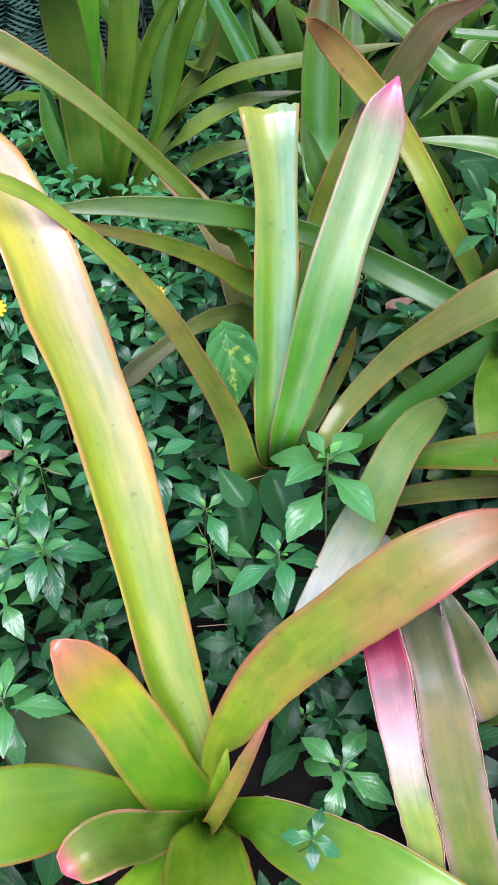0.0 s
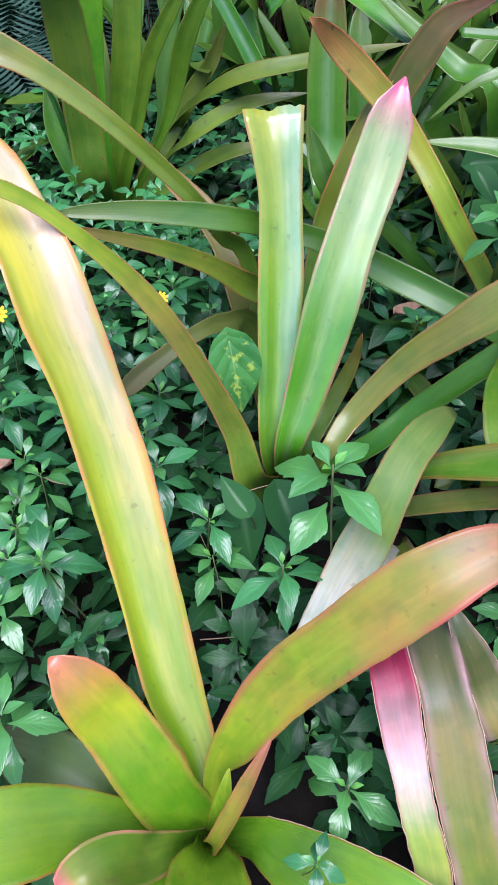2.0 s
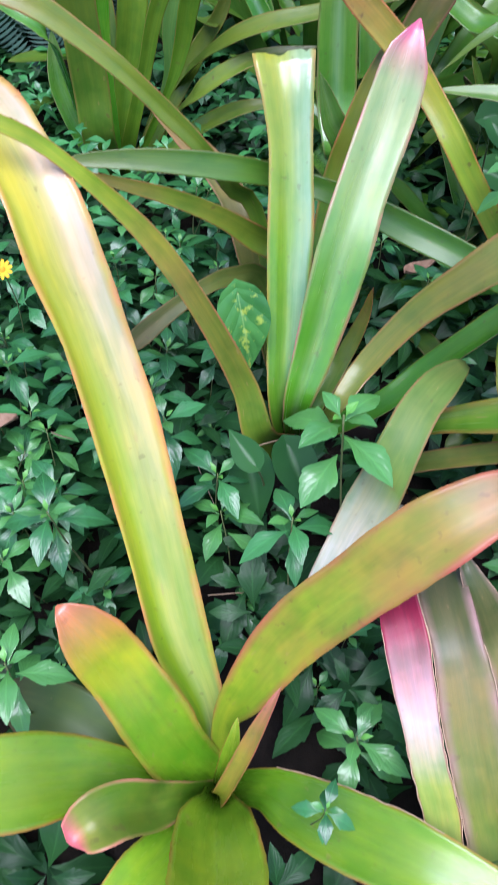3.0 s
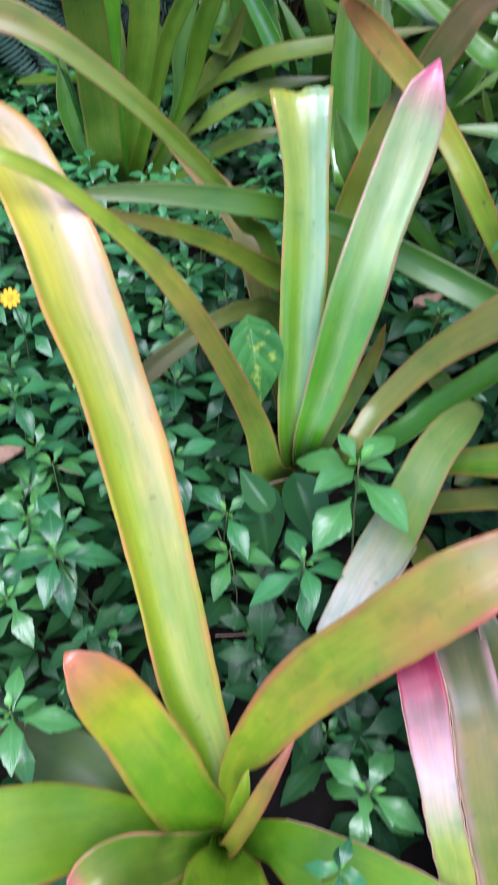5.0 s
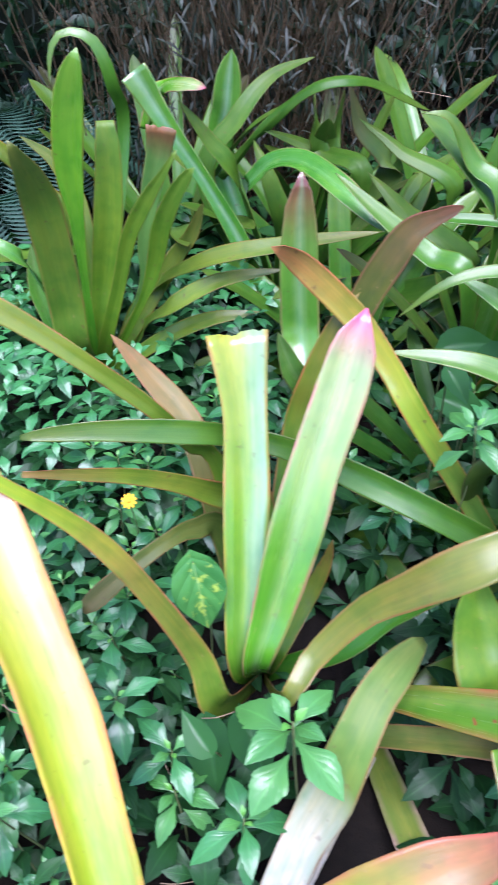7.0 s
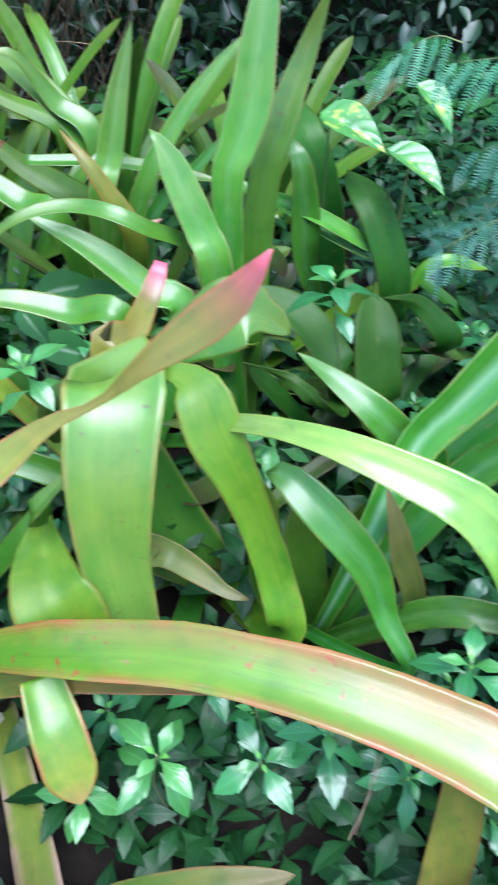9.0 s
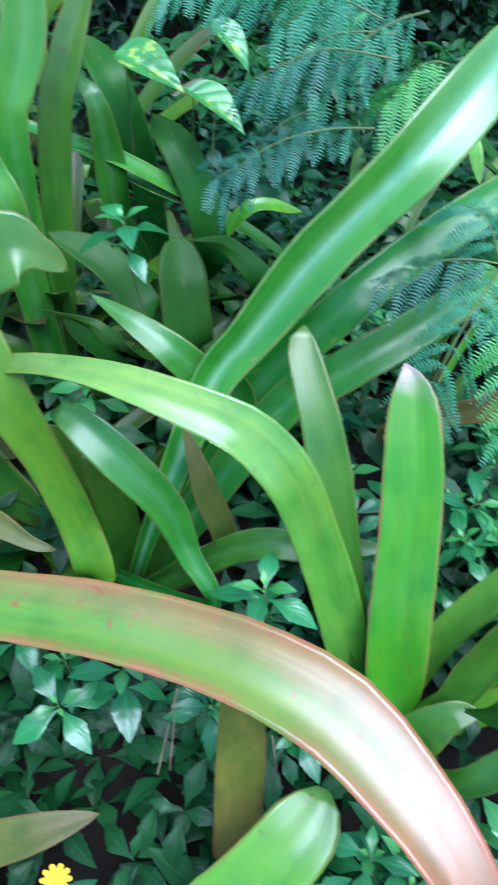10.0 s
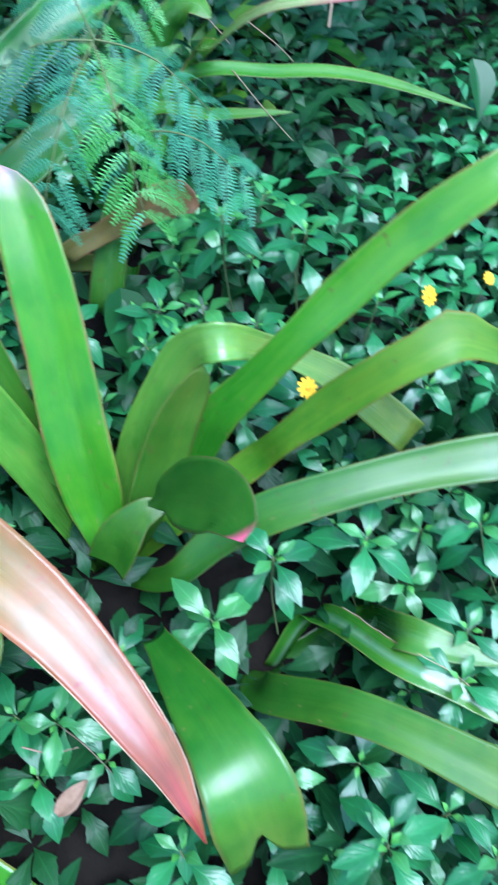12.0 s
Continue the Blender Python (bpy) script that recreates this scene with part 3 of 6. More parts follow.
leaf(front_plant, LIME, (0.046, 0.072, 0.081, 0.074, 0.058, 0.015), [(0.005, 0.279, 0.047), (0.049, 0.247, 0.085), (0.109, 0.210, 0.118), (0.173, 0.174, 0.140), (0.249, 0.131, 0.142), (0.310, 0.100, 0.128)], face=(-0.13, -0.18, 0.97), dry=((0, 0.3, 0.7),))
leaf(front_plant, OLIVE_RED, 0.022, [(-0.046, 0.272, 0.050), (-0.018, 0.287, 0.130), (0.011, 0.317, 0.190), (0.029, 0.340, 0.210)], fold=0.7)
leaf(front_plant, LIME, 0.025, [(-0.043, 0.291, 0.050), (-0.028, 0.310, 0.120), (-0.022, 0.329, 0.150)])
leaf(front_plant, DARK, 0.090, [(-0.142, 0.308, 0.000), (-0.196, 0.337, 0.050), (-0.280, 0.379, 0.060), (-0.352, 0.411, 0.040)])
leaf(front_plant, LIME, 0.070, [(-0.078, 0.252, 0.010), (-0.121, 0.195, 0.050), (-0.187, 0.134, 0.080)])
leaf(front_plant, LIME, (0.046, 0.087, 0.104, 0.104), [(-0.052, 0.262, 0.033), (-0.051, 0.230, 0.071), (-0.044, 0.178, 0.119), (-0.041, 0.117, 0.185)], face=(0.07, -0.19, 0.98), fold=0.8)

middle_plant = bromeliad((0.074, 0.909, -0.050), "bromeliad with a snapped-off leaf and a pink-tipped upright leaf", "bromeliads")
leaf(middle_plant, LIME_END, (0.050, 0.038, 0.030, 0.029, 0.024, 0.018, 0.018, 0.018, 0.012), [(0.014, 0.752, 0.131), (-0.008, 0.771, 0.230), (-0.057, 0.783, 0.364), (-0.102, 0.793, 0.454), (-0.138, 0.793, 0.512), (-0.182, 0.786, 0.572), (-0.215, 0.783, 0.608), (-0.243, 0.774, 0.633), (-0.273, 0.774, 0.648)], face=(0.17, -0.78, 0.60))
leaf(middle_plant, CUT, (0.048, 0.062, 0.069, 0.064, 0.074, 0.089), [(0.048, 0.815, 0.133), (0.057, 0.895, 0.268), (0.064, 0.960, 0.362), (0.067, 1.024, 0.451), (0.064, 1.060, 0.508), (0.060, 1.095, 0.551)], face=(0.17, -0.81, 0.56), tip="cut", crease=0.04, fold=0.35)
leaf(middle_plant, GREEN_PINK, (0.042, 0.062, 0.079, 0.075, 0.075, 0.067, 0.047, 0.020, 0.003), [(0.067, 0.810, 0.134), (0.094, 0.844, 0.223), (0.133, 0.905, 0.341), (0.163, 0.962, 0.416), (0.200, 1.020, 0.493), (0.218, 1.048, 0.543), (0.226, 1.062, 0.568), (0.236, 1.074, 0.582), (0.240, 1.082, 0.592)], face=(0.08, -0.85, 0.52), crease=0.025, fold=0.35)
leaf(middle_plant, OLIVE, 0.030, [(0.100, 0.870, 0.060), (0.151, 0.930, 0.121), (0.183, 0.950, 0.193), (0.194, 0.960, 0.246)])
leaf(middle_plant, OLIVE_PINK, (0.021, 0.031, 0.036, 0.045, 0.053, 0.046, 0.022, 0.009, 0.024, 0.039, 0.042, 0.023, 0.007, 0.002), [(0.108, 0.691, 0.260), (0.146, 0.726, 0.297), (0.208, 0.740, 0.379), (0.268, 0.725, 0.454), (0.315, 0.717, 0.501), (0.373, 0.729, 0.522), (0.440, 0.741, 0.560), (0.494, 0.726, 0.592), (0.546, 0.699, 0.655), (0.587, 0.687, 0.691), (0.621, 0.680, 0.721), (0.648, 0.686, 0.746), (0.660, 0.686, 0.762), (0.660, 0.678, 0.773)], face=(-0.42, -0.55, 0.72))
leaf(middle_plant, GREEN, 0.045, [(0.209, 0.878, 0.060), (0.282, 0.898, 0.120), (0.343, 0.888, 0.200), (0.400, 0.881, 0.270), (0.379, 0.823, 0.330), (0.454, 0.848, 0.380)])
leaf(middle_plant, ARCHED, (0.047, 0.044, 0.030, 0.024, 0.016, 0.008), [(0.082, 1.044, 0.244), (0.025, 1.015, 0.298), (-0.032, 0.976, 0.371), (-0.092, 0.938, 0.431), (-0.155, 0.893, 0.485), (-0.203, 0.860, 0.523)], face=(0.08, -0.81, 0.58))
leaf(middle_plant, OLIVE_DARK, (0.048, 0.034, 0.025, 0.027, 0.031, 0.005), [(0.025, 1.007, 0.206), (-0.023, 0.982, 0.258), (-0.060, 0.946, 0.275), (-0.113, 0.904, 0.266), (-0.169, 0.865, 0.241), (-0.183, 0.853, 0.227)], face=(0.09, -0.74, 0.67))
leaf(middle_plant, ARCHED, (0.027, 0.026, 0.025, 0.027, 0.026, 0.029, 0.033, 0.041, 0.032, 0.004), [(0.021, 1.066, 0.289), (-0.022, 1.061, 0.368), (-0.061, 1.056, 0.437), (-0.103, 1.050, 0.494), (-0.151, 1.040, 0.557), (-0.203, 1.043, 0.606), (-0.254, 1.047, 0.645), (-0.306, 1.048, 0.672), (-0.370, 1.048, 0.684), (-0.410, 1.056, 0.690)], face=(0.18, -0.88, 0.44), dry=((0, 0.5, 0.56),))
leaf(middle_plant, BROWN, 0.050, [(-0.003, 1.100, 0.243), (-0.040, 1.185, 0.303), (-0.109, 1.265, 0.346), (-0.180, 1.353, 0.370)])
leaf(middle_plant, PALE, 0.060, [(0.174, 1.180, 0.280), (0.141, 1.200, 0.402), (0.121, 1.200, 0.471)])
leaf(middle_plant, OLIVE, 0.050, [(0.143, 1.150, 0.256), (0.177, 1.180, 0.382), (0.216, 1.200, 0.489), (0.250, 1.220, 0.526)])

right_plant = bromeliad((0.249, 0.781, -0.050), "bromeliad with a long red-tipped leaf arching low over daisies", "bromeliads")
leaf(right_plant, FOLDED, (0.054, 0.055, 0.066, 0.057, 0.053, 0.048, 0.032, 0.011), [(0.094, 0.507, 0.100), (0.122, 0.551, 0.152), (0.159, 0.590, 0.205), (0.192, 0.634, 0.256), (0.219, 0.675, 0.278), (0.253, 0.715, 0.284), (0.281, 0.748, 0.275), (0.301, 0.768, 0.264)], face=(-0.17, -0.59, 0.79))
leaf(right_plant, LONG_RED, (0.025, 0.058, 0.066, 0.067, 0.068, 0.073, 0.075, 0.080, 0.083, 0.073, 0.061, 0.052, 0.042, 0.029, 0.015, 0.002), [(0.225, 0.753, 0.136), (0.355, 0.642, 0.300), (0.452, 0.573, 0.374), (0.538, 0.528, 0.403), (0.606, 0.487, 0.411), (0.658, 0.453, 0.417), (0.729, 0.399, 0.420), (0.788, 0.342, 0.424), (0.838, 0.276, 0.420), (0.866, 0.202, 0.405), (0.880, 0.148, 0.392), (0.888, 0.098, 0.369), (0.893, 0.044, 0.346), (0.894, -0.000, 0.321), (0.890, -0.029, 0.298), (0.887, -0.052, 0.279)], face=(-0.11, -0.34, 0.93), dry=((0, 0.9, 0.99), (1, 0.86, 0.99)))
leaf(right_plant, BROWN, 0.035, [(0.215, 0.714, 0.100), (0.367, 0.624, 0.250), (0.495, 0.556, 0.310), (0.589, 0.504, 0.340)])
leaf(right_plant, TORN, 0.055, [(0.320, 0.397, 0.080), (0.276, 0.412, 0.200), (0.243, 0.436, 0.270), (0.229, 0.475, 0.280)], lit=2, dry=((0, 0.4, 0.95), (1, 0.4, 0.95)))
leaf(right_plant, ARCHED, 0.062, [(0.369, 0.608, 0.290), (0.380, 0.544, 0.260), (0.388, 0.490, 0.190)], lit=0.3, root=False)
leaf(right_plant, HANGING, 0.055, [(0.785, 0.373, 0.360), (0.770, 0.329, 0.240), (0.746, 0.270, 0.060)], tip="strap", lit=0.2, root=False)

torn_plant = bromeliad((0.268, 0.109, -0.050), "bromeliad with a magenta leaf torn along its middle", "bromeliads")
leaf(torn_plant, MAGENTA, (0.035, 0.038, 0.038, 0.039, 0.044, 0.047, 0.043, 0.038), [(0.210, 0.177, 0.070), (0.197, 0.228, 0.125), (0.184, 0.264, 0.167), (0.174, 0.300, 0.207), (0.167, 0.336, 0.237), (0.163, 0.372, 0.255), (0.158, 0.413, 0.265), (0.157, 0.462, 0.269)], face=(-0.16, -0.33, 0.93), fold=0.15, tip="cut", dry=((0, 0.25, 0.85), (1, 0.3, 0.97)))
leaf(torn_plant, TORN, (0.064, 0.059, 0.061, 0.062, 0.059, 0.053, 0.055, 0.053), [(0.264, 0.177, 0.060), (0.251, 0.229, 0.114), (0.240, 0.266, 0.156), (0.230, 0.302, 0.196), (0.224, 0.335, 0.227), (0.218, 0.365, 0.247), (0.213, 0.413, 0.253), (0.212, 0.463, 0.250)], face=(-0.22, -0.33, 0.92), fold=0.2, tip="cut", dry=((0, 0.3, 0.97), (1, 0.5, 0.8)))

back_left_plant = bromeliad((-0.327, 1.740, 0.006), "upright dark green bromeliad clump behind the daisies", "bromeliads")
leaf(back_left_plant, BACK_OLIVE, (0.070, 0.075, 0.075, 0.075, 0.053, 0.026, 0.011, 0.002), [(-0.328, 1.611, 0.139), (-0.324, 1.610, 0.262), (-0.319, 1.600, 0.392), (-0.316, 1.581, 0.510), (-0.313, 1.536, 0.594), (-0.317, 1.506, 0.644), (-0.319, 1.497, 0.669), (-0.321, 1.499, 0.671)], face=(0.23, -0.86, 0.45), teeth=False)
leaf(back_left_plant, BRIGHT, (0.022, 0.018, 0.034, 0.056, 0.062, 0.057, 0.041, 0.021, 0.003), [(-0.308, 1.701, 0.103), (-0.299, 1.710, 0.269), (-0.289, 1.717, 0.414), (-0.285, 1.720, 0.507), (-0.273, 1.722, 0.584), (-0.256, 1.723, 0.659), (-0.240, 1.722, 0.706), (-0.228, 1.723, 0.732), (-0.224, 1.725, 0.742)], face=(0.18, -0.90, 0.39), teeth=False)
leaf(back_left_plant, MID, (0.027, 0.052, 0.064, 0.059, 0.050, 0.037), [(-0.299, 1.719, 0.107), (-0.268, 1.745, 0.232), (-0.238, 1.760, 0.352), (-0.219, 1.777, 0.462), (-0.211, 1.789, 0.533), (-0.210, 1.804, 0.578)], face=(0.15, -0.88, 0.46), teeth=False)
leaf(back_left_plant, MID, (0.033, 0.030, 0.033, 0.031, 0.014, 0.002), [(-0.273, 1.675, 0.113), (-0.217, 1.665, 0.266), (-0.175, 1.655, 0.391), (-0.126, 1.641, 0.478), (-0.077, 1.627, 0.549), (-0.051, 1.626, 0.586)], face=(0.11, -0.87, 0.48), teeth=False)
leaf(back_left_plant, MID, (0.018, 0.034, 0.040, 0.034, 0.023, 0.002), [(-0.174, 1.673, 0.218), (-0.131, 1.661, 0.319), (-0.103, 1.643, 0.416), (-0.068, 1.622, 0.493), (-0.040, 1.609, 0.538), (-0.020, 1.600, 0.562)], face=(0.07, -0.88, 0.47), teeth=False)
leaf(back_left_plant, SHEEN_STRIPED, (0.044, 0.040, 0.034, 0.039, 0.046, 0.056, 0.059), [(0.060, 1.799, 0.276), (0.027, 1.814, 0.342), (-0.019, 1.831, 0.426), (-0.073, 1.843, 0.518), (-0.109, 1.851, 0.582), (-0.132, 1.853, 0.629), (-0.146, 1.854, 0.654)], face=(0.05, -0.92, 0.40), root=False, teeth=False)
leaf(back_left_plant, DRY_TIP, (0.023, 0.029, 0.043, 0.051, 0.062), [(-0.190, 1.787, 0.170), (-0.167, 1.792, 0.303), (-0.134, 1.789, 0.427), (-0.105, 1.780, 0.518), (-0.091, 1.767, 0.575)], face=(0.10, -0.89, 0.45), tip="cut", teeth=False)
leaf(back_left_plant, BACK_OLIVE, 0.045, [(-0.115, 1.750, 0.253), (-0.050, 1.720, 0.354), (-0.016, 1.700, 0.442)], lit=2, teeth=False)
leaf(back_left_plant, BACK_OLIVE, 0.040, [(-0.195, 1.736, 0.100), (-0.102, 1.606, 0.250), (0.010, 1.591, 0.320), (0.150, 1.594, 0.340)], lit=0.85, teeth=False)
leaf(back_left_plant, BACK_OLIVE, 0.040, [(-0.154, 1.650, 0.120), (-0.031, 1.621, 0.200), (0.094, 1.619, 0.220)], lit=0.85, teeth=False)
leaf(back_left_plant, BACK_OLIVE, 0.040, [(-0.188, 1.794, 0.150), (-0.024, 1.604, 0.360), (0.156, 1.556, 0.420), (0.331, 1.516, 0.460)], lit=0.85, teeth=False)
leaf(back_left_plant, PALE, 0.035, [(-0.399, 1.777, 0.120), (-0.390, 1.616, 0.366), (-0.455, 1.607, 0.432), (-0.537, 1.599, 0.501)], lit=0.85, teeth=False)
leaf(back_left_plant, OLIVE, 0.040, [(-0.316, 1.750, 0.347), (-0.366, 1.750, 0.481), (-0.422, 1.720, 0.574), (-0.494, 1.700, 0.629), (-0.573, 1.700, 0.659)], lit=0.85, teeth=False)
leaf(back_left_plant, PALE, 0.050, [(-0.390, 1.750, 0.071), (-0.429, 1.780, 0.184), (-0.428, 1.800, 0.309)], lit=0.85, teeth=False)
leaf(back_left_plant, BACK_OLIVE, 0.045, [(-0.312, 1.850, 0.291), (-0.348, 1.900, 0.436), (-0.422, 1.900, 0.517)], lit=0.85, teeth=False)
leaf(back_left_plant, GREEN, 0.03, [(-0.211, 1.980, 0.449), (-0.209, 1.950, 0.599), (-0.234, 1.950, 0.685), (-0.290, 1.950, 0.706), (-0.324, 1.940, 0.676), (-0.339, 1.930, 0.611)], lit=0.85, teeth=False)

back_plant = bromeliad((0.141, 2.050, 0.163), "dense clump of arching green bromeliads at the back", "bromeliads")
leaf(back_plant, THICK, 0.030, [(0.011, 2.000, 0.348), (0.107, 2.000, 0.455), (0.227, 1.950, 0.570), (0.340, 1.900, 0.595), (0.391, 1.519, 0.678)], root=False, lit=0.85, teeth=False)
leaf(back_plant, PALE, 0.055, [(0.076, 1.850, 0.403), (0.130, 1.820, 0.464), (0.191, 1.760, 0.492), (0.260, 1.650, 0.487), (0.339, 1.550, 0.441)], root=False, lit=0.85, teeth=False)
leaf(back_plant, THICK, 0.050, [(-0.034, 2.100, 0.287), (0.057, 2.150, 0.438), (0.142, 2.200, 0.512), (0.251, 2.200, 0.553)], lit=0.85, teeth=False)
leaf(back_plant, SHEEN_STRIPED, 0.070, [(0.010, 2.200, 0.285), (0.029, 2.200, 0.462), (0.049, 2.200, 0.580)], tip="strap", lit=2, teeth=False)
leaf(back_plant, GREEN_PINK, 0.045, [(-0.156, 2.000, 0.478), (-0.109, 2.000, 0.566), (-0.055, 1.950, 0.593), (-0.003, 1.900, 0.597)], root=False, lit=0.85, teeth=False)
leaf(back_plant, THICK, 0.050, [(0.246, 2.000, 0.325), (0.238, 2.000, 0.463), (0.238, 2.050, 0.547)], lit=0.85, teeth=False)
leaf(back_plant, THICK, 0.050, [(0.260, 2.000, 0.324), (0.279, 2.000, 0.435), (0.303, 2.000, 0.543)], lit=0.85, teeth=False)
leaf(back_plant, THICK, 0.050, [(0.525, 1.800, 0.357), (0.407, 1.850, 0.468), (0.324, 1.900, 0.519)], lit=0.85, teeth=False)
leaf(back_plant, THICK, 0.050, [(0.402, 1.900, 0.267), (0.468, 1.900, 0.364), (0.557, 1.900, 0.441)], lit=0.85, teeth=False)
leaf(back_plant, THICK, 0.070, [(0.551, 1.700, 0.231), (0.415, 1.750, 0.374), (0.336, 1.800, 0.443)], lit=0.85, teeth=False)
leaf(back_plant, THICK, 0.050, [(0.338, 1.900, 0.369), (0.241, 2.000, 0.409), (0.107, 2.000, 0.468)], lit=0.85, teeth=False)
leaf(back_plant, THICK, 0.050, [(0.052, 1.950, 0.356), (-0.011, 1.950, 0.467), (-0.070, 1.950, 0.558)], lit=0.85, teeth=False)
leaf(back_plant, SHEEN_STRIPED_RED, (0.056, 0.072, 0.070, 0.064, 0.051, 0.033, 0.015, 0.003), [(0.173, 1.371, 0.207), (0.169, 1.401, 0.322), (0.167, 1.417, 0.447), (0.168, 1.423, 0.512), (0.169, 1.428, 0.565), (0.172, 1.430, 0.594), (0.173, 1.434, 0.613), (0.172, 1.433, 0.623)], face=(-0.10, -0.86, 0.50), teeth=False)
leaf(back_plant, DARK, 0.070, [(0.432, 2.100, 0.269), (0.360, 2.100, 0.418), (0.323, 2.100, 0.526)], lit=0.85, teeth=False)
leaf(back_plant, THICK, 0.050, [(0.159, 1.900, 0.246), (0.130, 1.900, 0.377), (0.092, 1.950, 0.463)], lit=0.85, teeth=False)

far_right_plant = bromeliad((0.539, 1.550, 0.149), "tall bromeliad clump with pale glossy leaves", "bromeliads")
leaf(far_right_plant, MAROON, (0.036, 0.051, 0.054, 0.045, 0.025, 0.003), [(0.217, 1.229, 0.382), (0.268, 1.280, 0.472), (0.309, 1.308, 0.528), (0.343, 1.329, 0.564), (0.387, 1.342, 0.581), (0.427, 1.352, 0.591)], face=(-0.22, -0.83, 0.51), root=False, teeth=False)
leaf(far_right_plant, PALE, 0.050, [(0.566, 1.500, 0.370), (0.595, 1.530, 0.457), (0.627, 1.550, 0.564), (0.667, 1.561, 0.680)], lit=2, teeth=False)
leaf(far_right_plant, PALE, 0.035, [(0.633, 1.500, 0.362), (0.708, 1.500, 0.504), (0.795, 1.500, 0.608), (0.873, 1.500, 0.676)], lit=2, teeth=False)
leaf(far_right_plant, GREEN, 0.045, [(0.583, 1.600, 0.424), (0.516, 1.650, 0.523), (0.460, 1.650, 0.613), (0.409, 1.650, 0.623)], lit=0.85, teeth=False)
leaf(far_right_plant, GREEN, 0.055, [(0.617, 1.600, 0.358), (0.578, 1.620, 0.438), (0.495, 1.680, 0.540), (0.414, 1.700, 0.609)], lit=0.8, teeth=False, tip="strap")
leaf(far_right_plant, GREEN, 0.050, [(0.486, 1.450, 0.373), (0.420, 1.500, 0.413), (0.328, 1.550, 0.478), (0.246, 1.600, 0.540)], lit=0.8, teeth=False)
leaf(far_right_plant, GLOSSY, 0.032, [(0.653, 1.550, 0.290), (0.759, 1.550, 0.403), (0.848, 1.550, 0.487)], lit=0.8, teeth=False)
leaf(far_right_plant, PALE, 0.035, [(0.830, 1.400, 0.431), (0.964, 1.360, 0.372), (1.101, 1.300, 0.291)], lit=0.8, teeth=False, root=False)
leaf(far_right_plant, GREEN, 0.030, [(0.442, 1.600, 0.440), (0.617, 1.580, 0.423), (0.804, 1.500, 0.399)], lit=0.8, teeth=False, root=False)
leaf(far_right_plant, OLIVE, 0.040, [(0.614, 1.400, 0.325), (0.565, 1.400, 0.483), (0.512, 1.450, 0.559)], lit=0.85, teeth=False)

centre_plant = bromeliad((0.647, 0.903, -0.050), "bromeliad with a broad pale folded leaf", "bromeliads")
leaf(centre_plant, PALE_BROAD, (0.105, 0.124, 0.129, 0.117, 0.108, 0.093, 0.081, 0.064, 0.008), [(0.508, 0.930, 0.339), (0.524, 0.918, 0.456), (0.516, 0.863, 0.479), (0.500, 0.815, 0.445), (0.485, 0.781, 0.376), (0.476, 0.757, 0.283), (0.479, 0.733, 0.206), (0.482, 0.711, 0.118), (0.474, 0.702, 0.052)], face=(0.01, -0.63, 0.77))
leaf(centre_plant, MID, (0.058, 0.054, 0.051, 0.057, 0.071, 0.068, 0.033, 0.011), [(0.692, 0.685, 0.116), (0.689, 0.713, 0.210), (0.670, 0.746, 0.305), (0.647, 0.767, 0.387), (0.626, 0.790, 0.445), (0.617, 0.823, 0.487), (0.604, 0.856, 0.494), (0.578, 0.872, 0.489)], face=(-0.14, -0.64, 0.75))
leaf(centre_plant, GLOSSY, (0.023, 0.032, 0.047, 0.052, 0.050, 0.035, 0.002), [(0.821, 0.573, 0.141), (0.811, 0.615, 0.225), (0.794, 0.644, 0.294), (0.759, 0.672, 0.351), (0.727, 0.708, 0.386), (0.703, 0.742, 0.402), (0.684, 0.762, 0.390)], face=(-0.25, -0.53, 0.81))
leaf(centre_plant, OLIVE_PINK, (0.040, 0.042, 0.032, 0.028, 0.018), [(0.517, 0.975, 0.423), (0.558, 1.013, 0.449), (0.590, 1.072, 0.456), (0.612, 1.102, 0.477), (0.621, 1.112, 0.494)], face=(-0.07, -0.80, 0.59))
leaf(centre_plant, GREEN, (0.044, 0.055, 0.084, 0.089, 0.041, 0.002), [(0.539, 0.909, 0.423), (0.603, 0.917, 0.488), (0.652, 0.910, 0.521), (0.690, 0.906, 0.540), (0.721, 0.901, 0.529), (0.753, 0.892, 0.501)], face=(-0.16, -0.76, 0.63), root=False)
leaf(centre_plant, MID, (0.024, 0.067, 0.099, 0.119, 0.127), [(0.389, 0.856, 0.281), (0.381, 0.803, 0.270), (0.382, 0.748, 0.259), (0.393, 0.717, 0.230), (0.396, 0.700, 0.144)], face=(0.04, -0.55, 0.83), root=False)
leaf(centre_plant, OLIVE_DARK, (0.053, 0.043, 0.036, 0.020, 0.003), [(0.521, 0.825, 0.190), (0.553, 0.813, 0.187), (0.588, 0.779, 0.178), (0.620, 0.744, 0.167), (0.651, 0.726, 0.158)], face=(-0.08, -0.55, 0.83))

sheen_striped_plant = bromeliad((0.754, 0.746, -0.050), "bromeliad with long glossy leaves, pale sheen painted down them", "bromeliads")
leaf(sheen_striped_plant, SHEEN_STRIPED, (0.029, 0.059, 0.067, 0.079, 0.074, 0.080, 0.083, 0.070, 0.012), [(0.780, 0.702, 0.154), (0.906, 0.793, 0.331), (0.973, 0.806, 0.402), (1.052, 0.807, 0.503), (1.110, 0.798, 0.571), (1.167, 0.796, 0.625), (1.232, 0.811, 0.675), (1.301, 0.843, 0.714), (1.364, 0.888, 0.741)], face=(-0.37, -0.80, 0.48), fold=0.7, crease=0.012)
